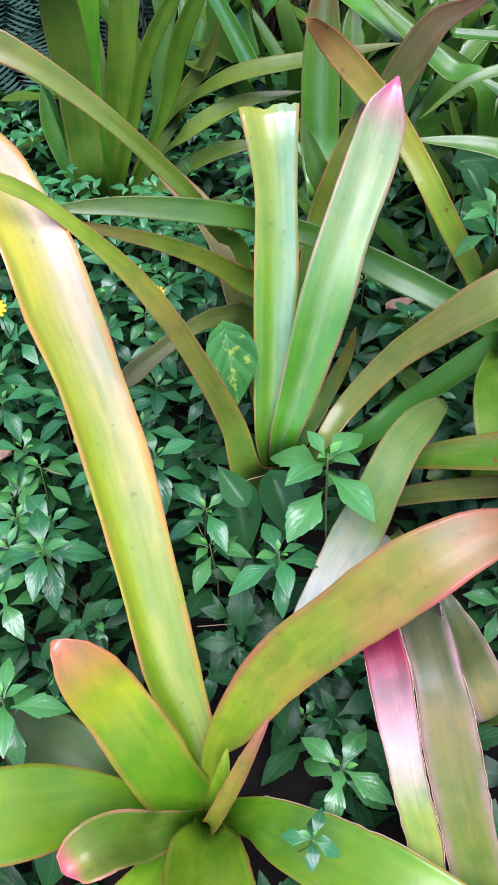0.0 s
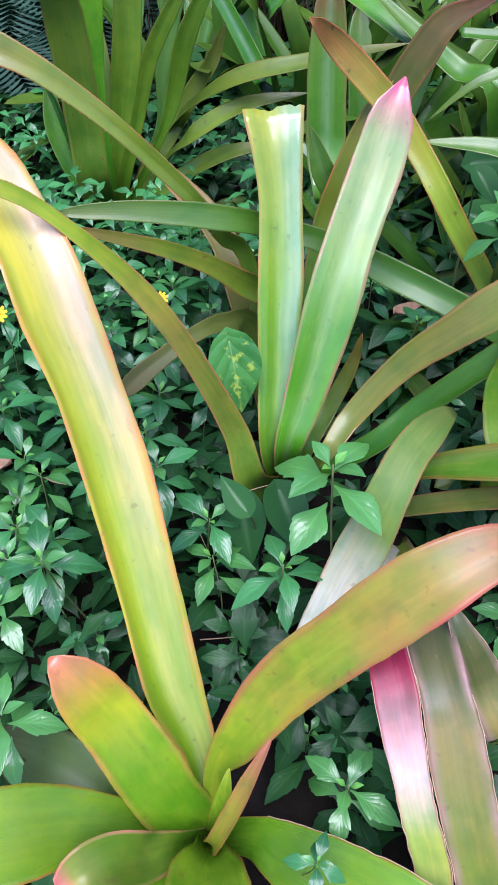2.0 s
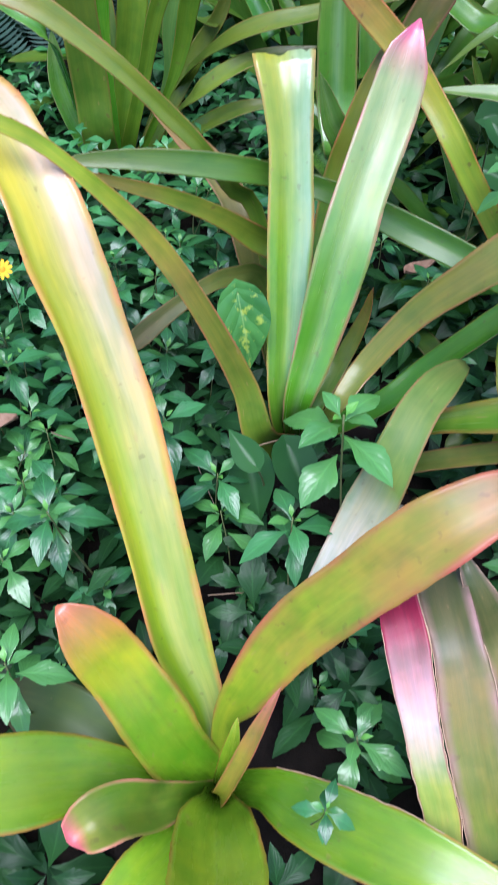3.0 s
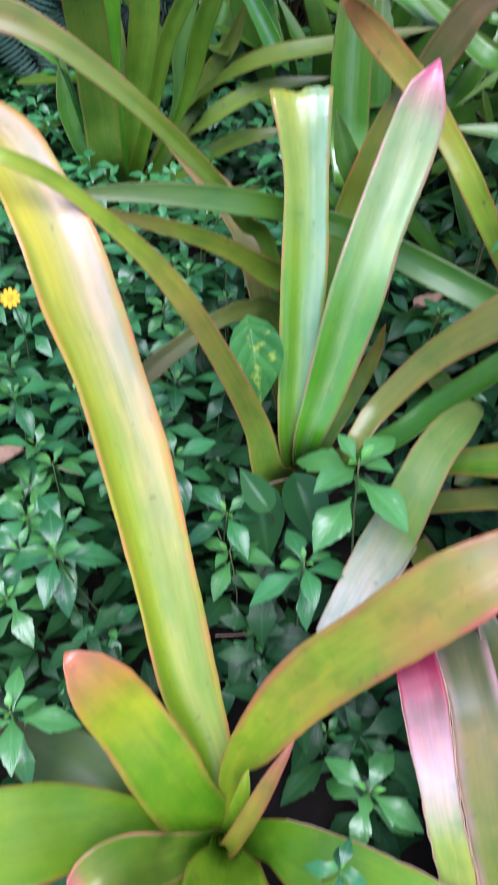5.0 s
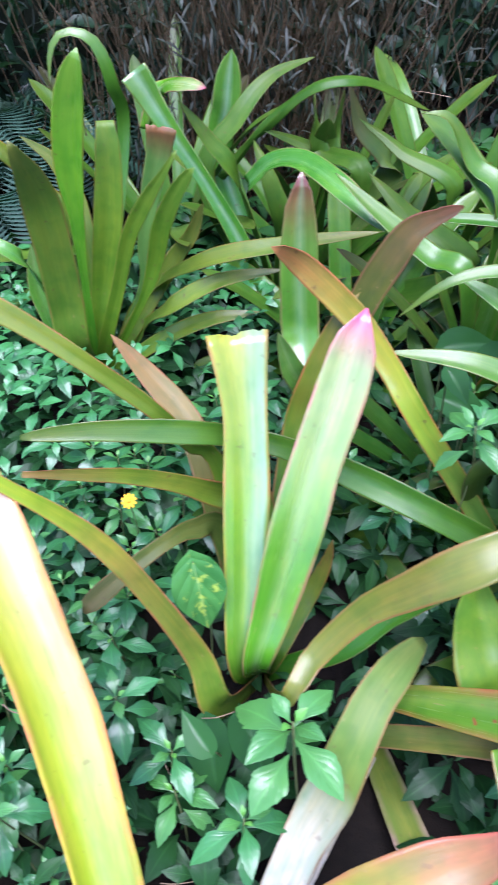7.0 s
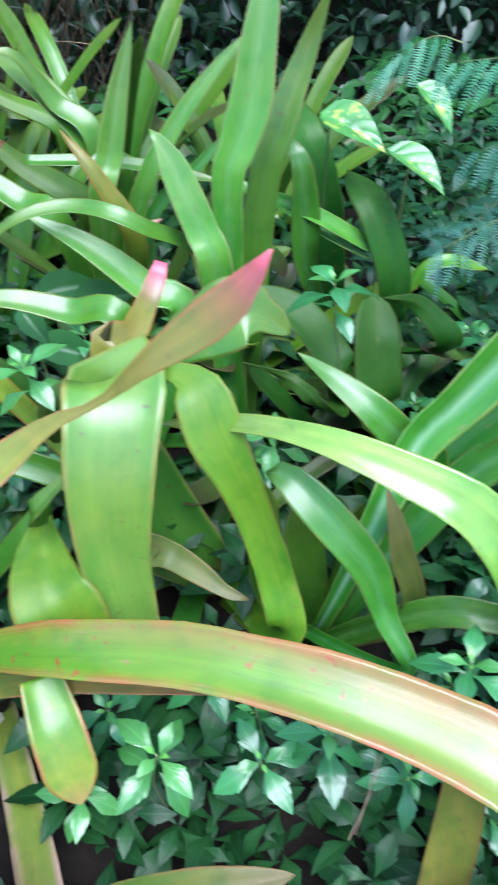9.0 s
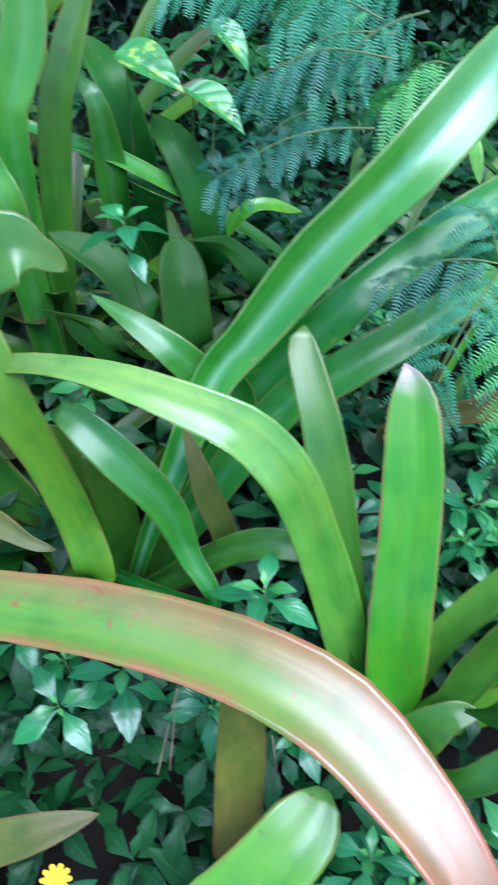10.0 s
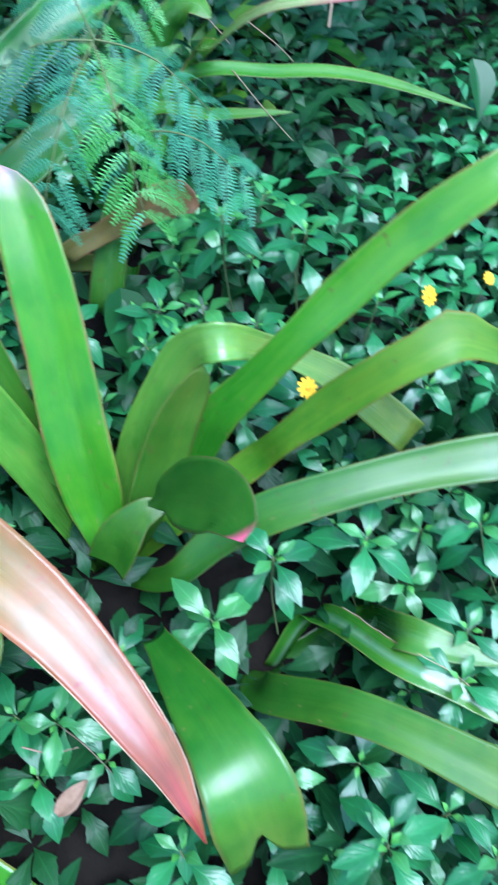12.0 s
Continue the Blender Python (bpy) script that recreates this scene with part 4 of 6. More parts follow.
leaf(sheen_striped_plant, GLOSSY, 0.066, [(0.992, 0.862, 0.200), (1.144, 0.842, 0.380), (1.320, 0.879, 0.450), (1.496, 0.912, 0.500), (1.654, 0.952, 0.520)], face=(-0.14, -0.62, 0.77))
leaf(sheen_striped_plant, GLOSSY, 0.066, [(1.024, 0.821, 0.200), (1.133, 0.807, 0.280), (1.233, 0.802, 0.330), (1.367, 0.827, 0.360), (1.516, 0.853, 0.370)], face=(-0.22, -0.57, 0.79))
leaf(sheen_striped_plant, GLOSSY, 0.055, [(0.976, 0.843, 0.200), (0.901, 0.847, 0.330), (0.843, 0.897, 0.380), (0.791, 0.970, 0.400)])
leaf(sheen_striped_plant, OLIVE_DARK, 0.042, [(0.883, 0.673, 0.100), (0.863, 0.694, 0.250), (0.852, 0.745, 0.330)], lit=2)
leaf(sheen_striped_plant, THICK, 0.060, [(0.754, 0.745, 0.080), (0.746, 0.758, 0.200), (0.736, 0.774, 0.300)], lit=2, tip="strap")
leaf(sheen_striped_plant, THICK, 0.055, [(0.701, 0.784, 0.080), (0.695, 0.807, 0.200), (0.685, 0.835, 0.300)], lit=2, tip="strap")
leaf(sheen_striped_plant, THICK, 0.050, [(0.819, 0.769, 0.080), (0.834, 0.779, 0.180), (0.848, 0.780, 0.260)], lit=2, tip="strap")
leaf(sheen_striped_plant, PALE, 0.045, [(0.897, 0.643, 0.150), (0.987, 0.589, 0.180), (1.098, 0.552, 0.170)], lit=2)

corner_plant = bromeliad((1.012, 0.374, -0.050), "bright green bromeliad rosette with spoon-shaped dark leaf", "bromeliads")
leaf(corner_plant, GREEN_GLINT, (0.044, 0.062, 0.064, 0.061, 0.063, 0.063, 0.056, 0.041, 0.028, 0.024, 0.018, 0.003), [(0.992, 0.440, 0.044), (0.985, 0.467, 0.136), (0.965, 0.499, 0.238), (0.943, 0.527, 0.324), (0.917, 0.548, 0.404), (0.889, 0.575, 0.448), (0.855, 0.600, 0.475), (0.768, 0.678, 0.492), (0.708, 0.737, 0.484), (0.659, 0.787, 0.462), (0.607, 0.843, 0.421), (0.568, 0.856, 0.418)], face=(-0.19, -0.62, 0.76))
leaf(corner_plant, UPRIGHT, (0.019, 0.074, 0.083, 0.079, 0.077, 0.069, 0.055, 0.028, 0.003), [(1.001, 0.352, 0.039), (1.024, 0.385, 0.095), (1.041, 0.434, 0.191), (1.066, 0.490, 0.282), (1.086, 0.540, 0.351), (1.102, 0.585, 0.401), (1.109, 0.609, 0.426), (1.111, 0.626, 0.442), (1.110, 0.639, 0.452)], face=(-0.34, -0.55, 0.76))
leaf(corner_plant, GREEN_GLINT, (0.044, 0.046, 0.049, 0.050, 0.046, 0.035, 0.036, 0.045, 0.052, 0.052), [(1.073, 0.405, 0.046), (1.118, 0.415, 0.148), (1.159, 0.408, 0.229), (1.190, 0.394, 0.292), (1.213, 0.354, 0.333), (1.283, 0.349, 0.278), (1.334, 0.323, 0.237), (1.369, 0.284, 0.208), (1.401, 0.233, 0.168), (1.424, 0.190, 0.135)], face=(-0.40, -0.46, 0.79))
leaf(corner_plant, THICK, (0.061, 0.070, 0.065, 0.052, 0.029, 0.003), [(1.066, 0.339, 0.095), (1.111, 0.350, 0.173), (1.139, 0.353, 0.232), (1.168, 0.355, 0.272), (1.181, 0.355, 0.291), (1.190, 0.357, 0.302)], face=(-0.24, -0.95, 0.18))
leaf(corner_plant, BRIGHT, (0.035, 0.052, 0.045, 0.040, 0.047, 0.045, 0.046, 0.040, 0.029, 0.002), [(1.155, 0.359, 0.086), (1.195, 0.338, 0.213), (1.224, 0.313, 0.282), (1.263, 0.283, 0.363), (1.305, 0.261, 0.428), (1.344, 0.237, 0.490), (1.381, 0.212, 0.539), (1.423, 0.190, 0.577), (1.498, 0.183, 0.603), (1.560, 0.177, 0.627)], face=(-0.58, -0.44, 0.68))
leaf(corner_plant, MID, (0.046, 0.038, 0.050, 0.049, 0.051, 0.061, 0.041, 0.033, 0.002), [(1.215, 0.307, 0.105), (1.254, 0.275, 0.182), (1.302, 0.241, 0.259), (1.343, 0.208, 0.322), (1.379, 0.187, 0.353), (1.416, 0.176, 0.365), (1.446, 0.154, 0.352), (1.492, 0.124, 0.320), (1.526, 0.093, 0.295)], face=(-0.55, -0.34, 0.76))
leaf(corner_plant, GREEN, (0.035, 0.048, 0.055, 0.052, 0.054, 0.058, 0.052, 0.014), [(1.048, 0.259, 0.053), (1.121, 0.236, 0.122), (1.180, 0.207, 0.166), (1.258, 0.166, 0.197), (1.341, 0.120, 0.220), (1.420, 0.068, 0.240), (1.503, 0.015, 0.241), (1.578, -0.038, 0.244)], face=(-0.46, -0.26, 0.85))
leaf(corner_plant, SPOON, (0.006, 0.019, 0.044, 0.072, 0.078, 0.065, 0.040, 0.006), [(1.060, 0.302, 0.183), (1.060, 0.274, 0.230), (1.063, 0.254, 0.269), (1.066, 0.221, 0.314), (1.069, 0.183, 0.356), (1.066, 0.150, 0.385), (1.057, 0.122, 0.402), (1.046, 0.105, 0.412)], root=False, face=(-0.41, -0.24, 0.88))
leaf(corner_plant, GREEN, (0.059, 0.059, 0.037, 0.008), [(0.995, 0.315, 0.072), (1.023, 0.313, 0.125), (1.053, 0.309, 0.156), (1.087, 0.297, 0.163)], face=(-0.29, -0.32, 0.90), root=False)
leaf(corner_plant, GREEN, (0.031, 0.035, 0.045, 0.055, 0.050, 0.044, 0.035, 0.003), [(1.008, 0.467, 0.125), (1.005, 0.513, 0.214), (0.999, 0.550, 0.283), (0.993, 0.586, 0.347), (0.991, 0.623, 0.403), (0.991, 0.666, 0.443), (0.993, 0.697, 0.468), (1.002, 0.712, 0.485)], face=(-0.30, -0.80, 0.50))
leaf(corner_plant, GREEN, (0.031, 0.053, 0.072, 0.087, 0.091, 0.082), [(0.978, 0.175, 0.130), (0.965, 0.092, 0.198), (0.955, 0.017, 0.241), (0.949, -0.027, 0.243), (0.942, -0.057, 0.215), (0.937, -0.082, 0.162)], face=(-0.13, -0.17, 0.98), tip="torn", root=False)

low_plant = bromeliad((0.709, -0.015, -0.050), "low bromeliad with a broad lime leaf", "bromeliads")
leaf(low_plant, BRIGHT, (0.100, 0.093, 0.081, 0.077, 0.072, 0.047, 0.013), [(0.633, 0.183, 0.046), (0.686, 0.208, 0.159), (0.736, 0.219, 0.212), (0.780, 0.232, 0.238), (0.810, 0.245, 0.250), (0.828, 0.258, 0.257), (0.837, 0.266, 0.262)], face=(-0.02, -0.29, 0.96))
leaf(low_plant, OLIVE_DARK, 0.05, [(0.282, 0.424, -0.029), (0.394, 0.411, 0.051), (0.466, 0.394, 0.101), (0.539, 0.378, 0.125), (0.615, 0.370, 0.129)], root=False)

side_plant = bromeliad((1.109, 0.103, -0.050), "bromeliad with low dark olive leaves under daisies", "bromeliads")
leaf(side_plant, THICK, (0.047, 0.047, 0.045, 0.051, 0.055, 0.025), [(1.050, 0.063, 0.068), (1.080, -0.020, 0.171), (1.110, -0.079, 0.195), (1.142, -0.147, 0.198), (1.174, -0.209, 0.189), (1.211, -0.259, 0.174)], face=(-0.31, -0.02, 0.95), teeth=False)
leaf(side_plant, SHEEN_STRIPED, 0.035, [(1.181, 0.101, 0.030), (1.177, -0.023, 0.150), (1.200, -0.086, 0.160), (1.222, -0.154, 0.150)], teeth=False, lit=0.9, dry=((0, 0.4, 0.95),))
leaf(side_plant, PALE, 0.045, [(1.235, 0.070, -0.020), (1.205, -0.004, 0.150), (1.229, -0.056, 0.170), (1.265, -0.109, 0.170)], teeth=False, lit=0.9)

upper_plant = bromeliad((1.415, 0.918, -0.050), "bromeliad half hidden by feathery fronds and daisies", "bromeliads")
leaf(upper_plant, PALE, 0.035, [(1.599, 1.019, 0.183), (1.770, 0.893, 0.218), (1.881, 0.781, 0.222), (1.990, 0.608, 0.207)])
leaf(upper_plant, PALE, 0.030, [(1.528, 1.014, 0.148), (1.631, 0.919, 0.170), (1.743, 0.824, 0.183)])
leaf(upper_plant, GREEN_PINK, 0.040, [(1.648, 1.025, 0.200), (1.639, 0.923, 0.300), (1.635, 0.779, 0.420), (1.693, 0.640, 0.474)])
leaf(upper_plant, PALE, 0.055, [(1.247, 0.716, 0.050), (1.282, 0.721, 0.200), (1.305, 0.727, 0.300)])
leaf(upper_plant, BROWN, (0.031, 0.033, 0.042, 0.054, 0.014), [(1.210, 0.763, 0.159), (1.269, 0.716, 0.220), (1.316, 0.675, 0.264), (1.355, 0.645, 0.287), (1.364, 0.608, 0.286)], face=(-0.38, -0.67, 0.64))
leaf(upper_plant, PALE, 0.050, [(1.537, 0.968, 0.284), (1.564, 0.953, 0.351), (1.590, 0.921, 0.382), (1.595, 0.879, 0.373)], root=False, lit=2)
leaf(upper_plant, BRIGHT, 0.036, [(1.502, 1.236, 0.410), (1.539, 1.191, 0.448), (1.544, 1.131, 0.436), (1.547, 1.084, 0.380)], root=False, lit=2)
leaf(upper_plant, GREEN, 0.055, [(1.845, 1.040, 0.272), (1.860, 1.026, 0.345), (1.889, 1.011, 0.425)], root=False, lit=2)

near_right_plant = bromeliad((0.523, 1.166, -0.050), "bromeliad with a peach-tipped leaf and pale arching leaves", "bromeliads")
leaf(near_right_plant, PEACH, (0.03, 0.034, 0.036, 0.036, 0.037, 0.037, 0.041, 0.042, 0.036, 0.020, 0.002), [(0.55, 0.98, 0.02), (0.465, 1.015, 0.165), (0.402, 1.047, 0.272), (0.351, 1.071, 0.353), (0.316, 1.090, 0.411), (0.288, 1.130, 0.450), (0.244, 1.173, 0.504), (0.192, 1.197, 0.556), (0.154, 1.201, 0.595), (0.130, 1.183, 0.624), (0.115, 1.170, 0.639)], root=False, face=(-0.17, -0.88, 0.45))
leaf(near_right_plant, GREEN, 0.030, [(0.728, 1.320, 0.300), (0.607, 1.250, 0.478), (0.504, 1.300, 0.499), (0.409, 1.300, 0.484), (0.329, 1.300, 0.418)], lit=0.85)
leaf(near_right_plant, PALE, 0.055, [(0.663, 1.220, 0.295), (0.608, 1.250, 0.355), (0.519, 1.300, 0.426), (0.430, 1.350, 0.468)], lit=0.85)
leaf(near_right_plant, GREEN, 0.045, [(0.552, 1.050, 0.424), (0.475, 1.100, 0.440), (0.393, 1.120, 0.464), (0.284, 1.150, 0.463)], lit=0.85)
leaf(near_right_plant, DARK, 0.040, [(0.420, 1.019, 0.300), (0.485, 1.001, 0.400), (0.533, 0.985, 0.500)], lit=0.85)
leaf(near_right_plant, GREEN, (0.044, 0.046, 0.047, 0.039, 0.033, 0.038, 0.031, 0.021, 0.007), [(0.45, 0.962, 0.215), (0.337, 0.999, 0.268), (0.253, 1.029, 0.301), (0.165, 1.047, 0.344), (0.068, 1.057, 0.380), (-0.034, 1.038, 0.417), (-0.138, 1.016, 0.445), (-0.209, 0.999, 0.458), (-0.247, 0.989, 0.463)], root=False, face=(0.00, -0.83, 0.56))

shade_plant = bromeliad((1.064, 1.503, -0.050), "dark bromeliad under pale leaves, shade put into most of its leaves", "bromeliads")
leaf(shade_plant, GLOSSY, 0.060, [(0.944, 1.373, 0.250), (0.925, 1.359, 0.400), (0.911, 1.366, 0.500), (0.886, 1.428, 0.520)], lit=2)
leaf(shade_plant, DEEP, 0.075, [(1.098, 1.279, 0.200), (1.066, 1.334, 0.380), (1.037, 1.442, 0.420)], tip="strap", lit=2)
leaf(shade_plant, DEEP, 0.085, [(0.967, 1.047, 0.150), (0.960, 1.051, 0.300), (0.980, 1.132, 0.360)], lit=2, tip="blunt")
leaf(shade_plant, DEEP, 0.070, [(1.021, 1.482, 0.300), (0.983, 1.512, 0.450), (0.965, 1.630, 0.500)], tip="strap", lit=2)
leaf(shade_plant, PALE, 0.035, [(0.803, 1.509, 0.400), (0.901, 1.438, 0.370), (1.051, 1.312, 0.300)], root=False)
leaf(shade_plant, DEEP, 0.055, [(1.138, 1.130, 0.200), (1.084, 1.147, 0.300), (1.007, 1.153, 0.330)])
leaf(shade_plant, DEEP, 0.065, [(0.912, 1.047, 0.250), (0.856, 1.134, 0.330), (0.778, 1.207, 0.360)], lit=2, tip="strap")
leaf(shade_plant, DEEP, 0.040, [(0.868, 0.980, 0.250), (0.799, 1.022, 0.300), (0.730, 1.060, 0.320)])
leaf(shade_plant, BRIGHT, 0.035, [(1.132, 1.319, 0.200), (1.199, 1.310, 0.270), (1.298, 1.291, 0.250)], root=False)

tall_plant = bromeliad((0.758, 1.209, -0.050), "tall bromeliad with glossy upright pale leaves", "bromeliads")
leaf(tall_plant, PALE, (0.058, 0.056, 0.054, 0.044, 0.019, 0.002), [(0.726, 1.214, 0.377), (0.711, 1.242, 0.447), (0.692, 1.271, 0.505), (0.676, 1.298, 0.551), (0.661, 1.317, 0.581), (0.650, 1.327, 0.595)], face=(-0.14, -0.87, 0.47))
leaf(tall_plant, PALE, (0.049, 0.056, 0.066, 0.056, 0.046, 0.036, 0.003), [(0.755, 1.249, 0.486), (0.771, 1.257, 0.569), (0.798, 1.267, 0.642), (0.812, 1.278, 0.711), (0.823, 1.287, 0.764), (0.828, 1.293, 0.791), (0.825, 1.298, 0.814)], face=(-0.29, -0.88, 0.36))
leaf(tall_plant, GREEN, 0.055, [(0.824, 1.300, 0.454), (0.862, 1.320, 0.581), (0.912, 1.350, 0.680), (0.947, 1.350, 0.774)], lit=2)

# ---- end of leaves ----


# ---- creeping daisies ----
BLADE = [(0.0, 0.07), (0.1, 0.17), (0.2, 0.36), (0.3, 0.6), (0.39, 0.82), (0.47, 0.95), (0.545, 1.0), (0.56, 0.88), (0.63, 0.85), (0.695, 0.79), (0.71, 0.69), (0.775, 0.6), (0.83, 0.5), (0.845, 0.42), (0.92, 0.24), (1.0, 0.0)]
OVATE = [(0.0, 0.1), (0.08, 0.42), (0.2, 0.78), (0.34, 0.98), (0.46, 1.0), (0.6, 0.88), (0.74, 0.64), (0.87, 0.34), (1.0, 0.0)]


def lobed_leaf(bm, m, length, width, lobe, droop, rng, outline=BLADE):
    """A toothed, faintly three-lobed blade, folded a little along its rib; it grows along +y of m."""
    uv = bm.loops.layers.uv.verify()
    fold, bend = rng.uniform(0.35, 0.7), rng.uniform(-0.1, 0.1)
    grid = []
    for u, w in outline:
        if lobe and 0.5 < u < 0.56:
            w *= 1 + lobe
        row = []
        for v in (-1.0, -0.45, 0.0, 0.45, 1.0):
            x = v * w * width * 0.5
            z = fold * abs(x) * (1 - 0.75 * abs(v)) - droop * length * u * u + 0.07 * length * math.sin(u * 3)
            row.append(bm.verts.new(m @ Vector((x + bend * length * u * u, length * (u + 0.04 * abs(v) * (1 - u)), z))))
        grid.append(row)
    for i in range(len(outline) - 1):
        for j in range(4):
            f = bm.faces.new((grid[i][j], grid[i][j + 1], grid[i + 1][j + 1], grid[i + 1][j]))
            f.smooth = True
            for loop, (a, b) in zip(f.loops, ((i, j), (i, j + 1), (i + 1, j + 1), (i + 1, j))):
                loop[uv].uv = (outline[a][0], b / 4)


def simple_leaf(bm, m, length, width, droop):
    """A plain pointed blade of eight faces for foliage far off."""
    uv = bm.loops.layers.uv.verify()
    grid = []
    for u, w in ((0.0, 0.05), (0.25, 0.75), (0.5, 1.0), (0.78, 0.62), (1.0, 0.0)):
        grid.append([bm.verts.new(m @ Vector((v * w * width * 0.5, length * u, 0.25 * abs(v) * w * width - droop * length * u * u))) for v in (-1, 0, 1)])
    for i in range(4):
        for j in range(2):
            f = bm.faces.new((grid[i][j], grid[i][j + 1], grid[i + 1][j + 1], grid[i + 1][j]))
            for loop, (a, b) in zip(f.loops, ((i, j), (i, j + 1), (i + 1, j + 1), (i + 1, j))):
                loop[uv].uv = (a / 4, b / 2)


def blade_pose(turn, lift, z, out=0.003):
    return Matrix.Translation((0, 0, z)) @ Matrix.Rotation(turn, 4, "Z") @ Matrix.Translation((0, out, 0)) @ Matrix.Rotation(lift, 4, "X")


def sprig(seed, leaf_material, broad=1.0):
    """A daisy shoot: a stem, two crossed pairs of lobed leaves and a pair of young ones on top. Its origin is the top of the stem."""
    rng = random.Random(seed)
    root = new("daisy_sprig")
    tagged(root, "creeping daisy shoot with glossy three-lobed leaves", "ground cover plant", "creeping daisies")
    bm = bmesh.new()
    tube(bm, [(rng.uniform(-.03, .03), rng.uniform(-.03, .03), -0.22), (rng.uniform(-.01, .01), 0.0, -0.1), (0, 0, 0.008)], 0.0018, 0.0012)
    part("stem", bm, STEM, root)
    a0 = rng.uniform(0, 6.28)
    for pair, (length, lift, z) in enumerate(((0.07, -0.3, -0.048), (0.078, -0.05, -0.02), (0.07, 0.2, -0.004), (0.04, 0.55, 0.002), (0.02, 0.95, 0.004))):
        for k in range(2):
            bm = bmesh.new()
            size = length * rng.uniform(0.85, 1.12)
            turn = a0 + pair * 1.57 + k * math.pi + rng.uniform(-0.25, 0.25)
            m = blade_pose(turn, lift + rng.uniform(-0.12, 0.12), z)
            lobed_leaf(bm, m, size, size * broad * rng.uniform(0.42, 0.5), rng.choice((-0.03, 0.02, 0.06)) if pair < 3 else 0.0, rng.uniform(0.08, 0.34), rng)
            part("leaf", bm, leaf_material if pair < 3 else DAISY_LIGHT if pair == 3 else DAISY_YOUNG, root)
    return root


kinds = [sprig(100 + i, DAISY_LIGHT if i < 2 else DAISY_LEAF) for i in range(10)]
bold = sprig(131, DAISY_LIGHT, 1.25)
rng = random.Random(7)


def sprig_pose(x, y, z, size, lean=0.35):
    return Matrix.Translation((x, y, z)) @ Euler((rng.uniform(-lean, lean), rng.uniform(-lean, lean), rng.uniform(0, 6.28))).to_matrix().to_4x4() @ Matrix.Scale(size, 4)


def place_sprig(ob, m):
    made = copy_thing(ob, m)
    made.matrix_basis = m
    return made


# shoots that stand out, where they grow
SPOTS = [(-.266, .579, .19), (.115, .629, .30), (-.12, .715, .215), (.051, .565, .18), (-.29, .384, .165), (.116, .317, .09), (.484, .508, .21), (.684, .477, .23), (.872, .502, .25), (1.035, .139, .15), (1.138, .152, .16), (1.467, .482, .26), (1.39, .582, .26), (1.246, .103, .155), (.489, 1.301, .22), (.861, 1.022, .457), (.40, 1.02, .40), (0.070, 0.221, 0.170)]
taken = []
for x, y, z in SPOTS:
    place_sprig(bold if z == 0.30 else rng.choice(kinds), sprig_pose(x, y, z + 0.015, 1.15 if z == 0.30 else 0.42 if z == 0.170 else 0.92, 0.12))
    taken.append((x, y))
for x, y, z in ((-0.016, 0.538, 0.03), (-0.051, 0.505, 0.0), (0.079, 0.413, 0.02), (-0.217, 0.548, 0.06), (0.123, 0.476, 0.04), (0.152, 0.364, 0.02), (-0.265, 0.436, 0.05)):
    place_sprig(rng.choice(kinds[2:]), sprig_pose(x, y, z, rng.uniform(0.6, 0.8), 0.2))
plants = [tuple(o.location[:2]) for o in scene.objects if o.name.startswith("bromeliad")]


def daisy_share(x, y):
    """How thickly the daisies grow at a place: thin under the bromeliad thicket, none inside a rosette."""
    near = min(math.hypot(x - a, y - b) for a, b in plants)
    if near < 0.13:
        return 0.0
    if min(x + 0.95, 3.6 - x, y + 0.45, 2.2 - y) < 0.25 + 0.3 * noise.noise((x * 2, y * 2, 9)):
        return 0.35
    if y > 1.95 and x < 1.1:
        return 0.15
    if 0.1 < x < 1.0 + 0.35 * (y - 0.9) and y > 0.88:
        return 0.12
    if x > 1.5 and y > 0.5:
        return 0.6
    if -0.12 < x < 0.35 and 0.05 < y < 0.62:
        return 0.5
    return 0.95


rest, spots, count = [], [], 0
for iy in range(39):
    for ix in range(63):
        spots.append((-0.95 + (ix + 0.5 * (iy % 2)) * 0.073 + rng.uniform(-0.03, 0.03), -0.45 + iy * 0.067 + rng.uniform(-0.03, 0.03)))
spots.sort(key=lambda q: math.hypot(q[0] - 0.5, q[1] - 0.5))
for x, y in spots:
    if any(math.hypot(x - a, y - b) < 0.06 for a, b in taken) or rng.random() > daisy_share(x, y):
        continue
    near = min(math.hypot(x - a, y - b) for a, b in plants)
    z = 0.16 + 0.06 * noise.noise((x * 4, y * 4, 3)) + rng.uniform(-0.05, 0.03) - 0.08 * max(0.0, 1 - (near - 0.1) / 0.12)
    for q in LINES:
        if math.hypot(q.x - x, q.y - y) < (0.13 if x < 0.05 and 0.3 < y < 0.6 else 0.105 if x < 0.25 and y < 0.6 else 0.08):
            z = min(z, q.z - 0.1) if q.z > 0.16 else -1.0
    if z < -0.1:
        continue
    m = sprig_pose(x, y, max(z, -0.02), rng.uniform(0.68, 0.92), 0.3)
    if count < 285:
        place_sprig(rng.choice(kinds), m)
        count += 1
    else:
        rest.append(m)


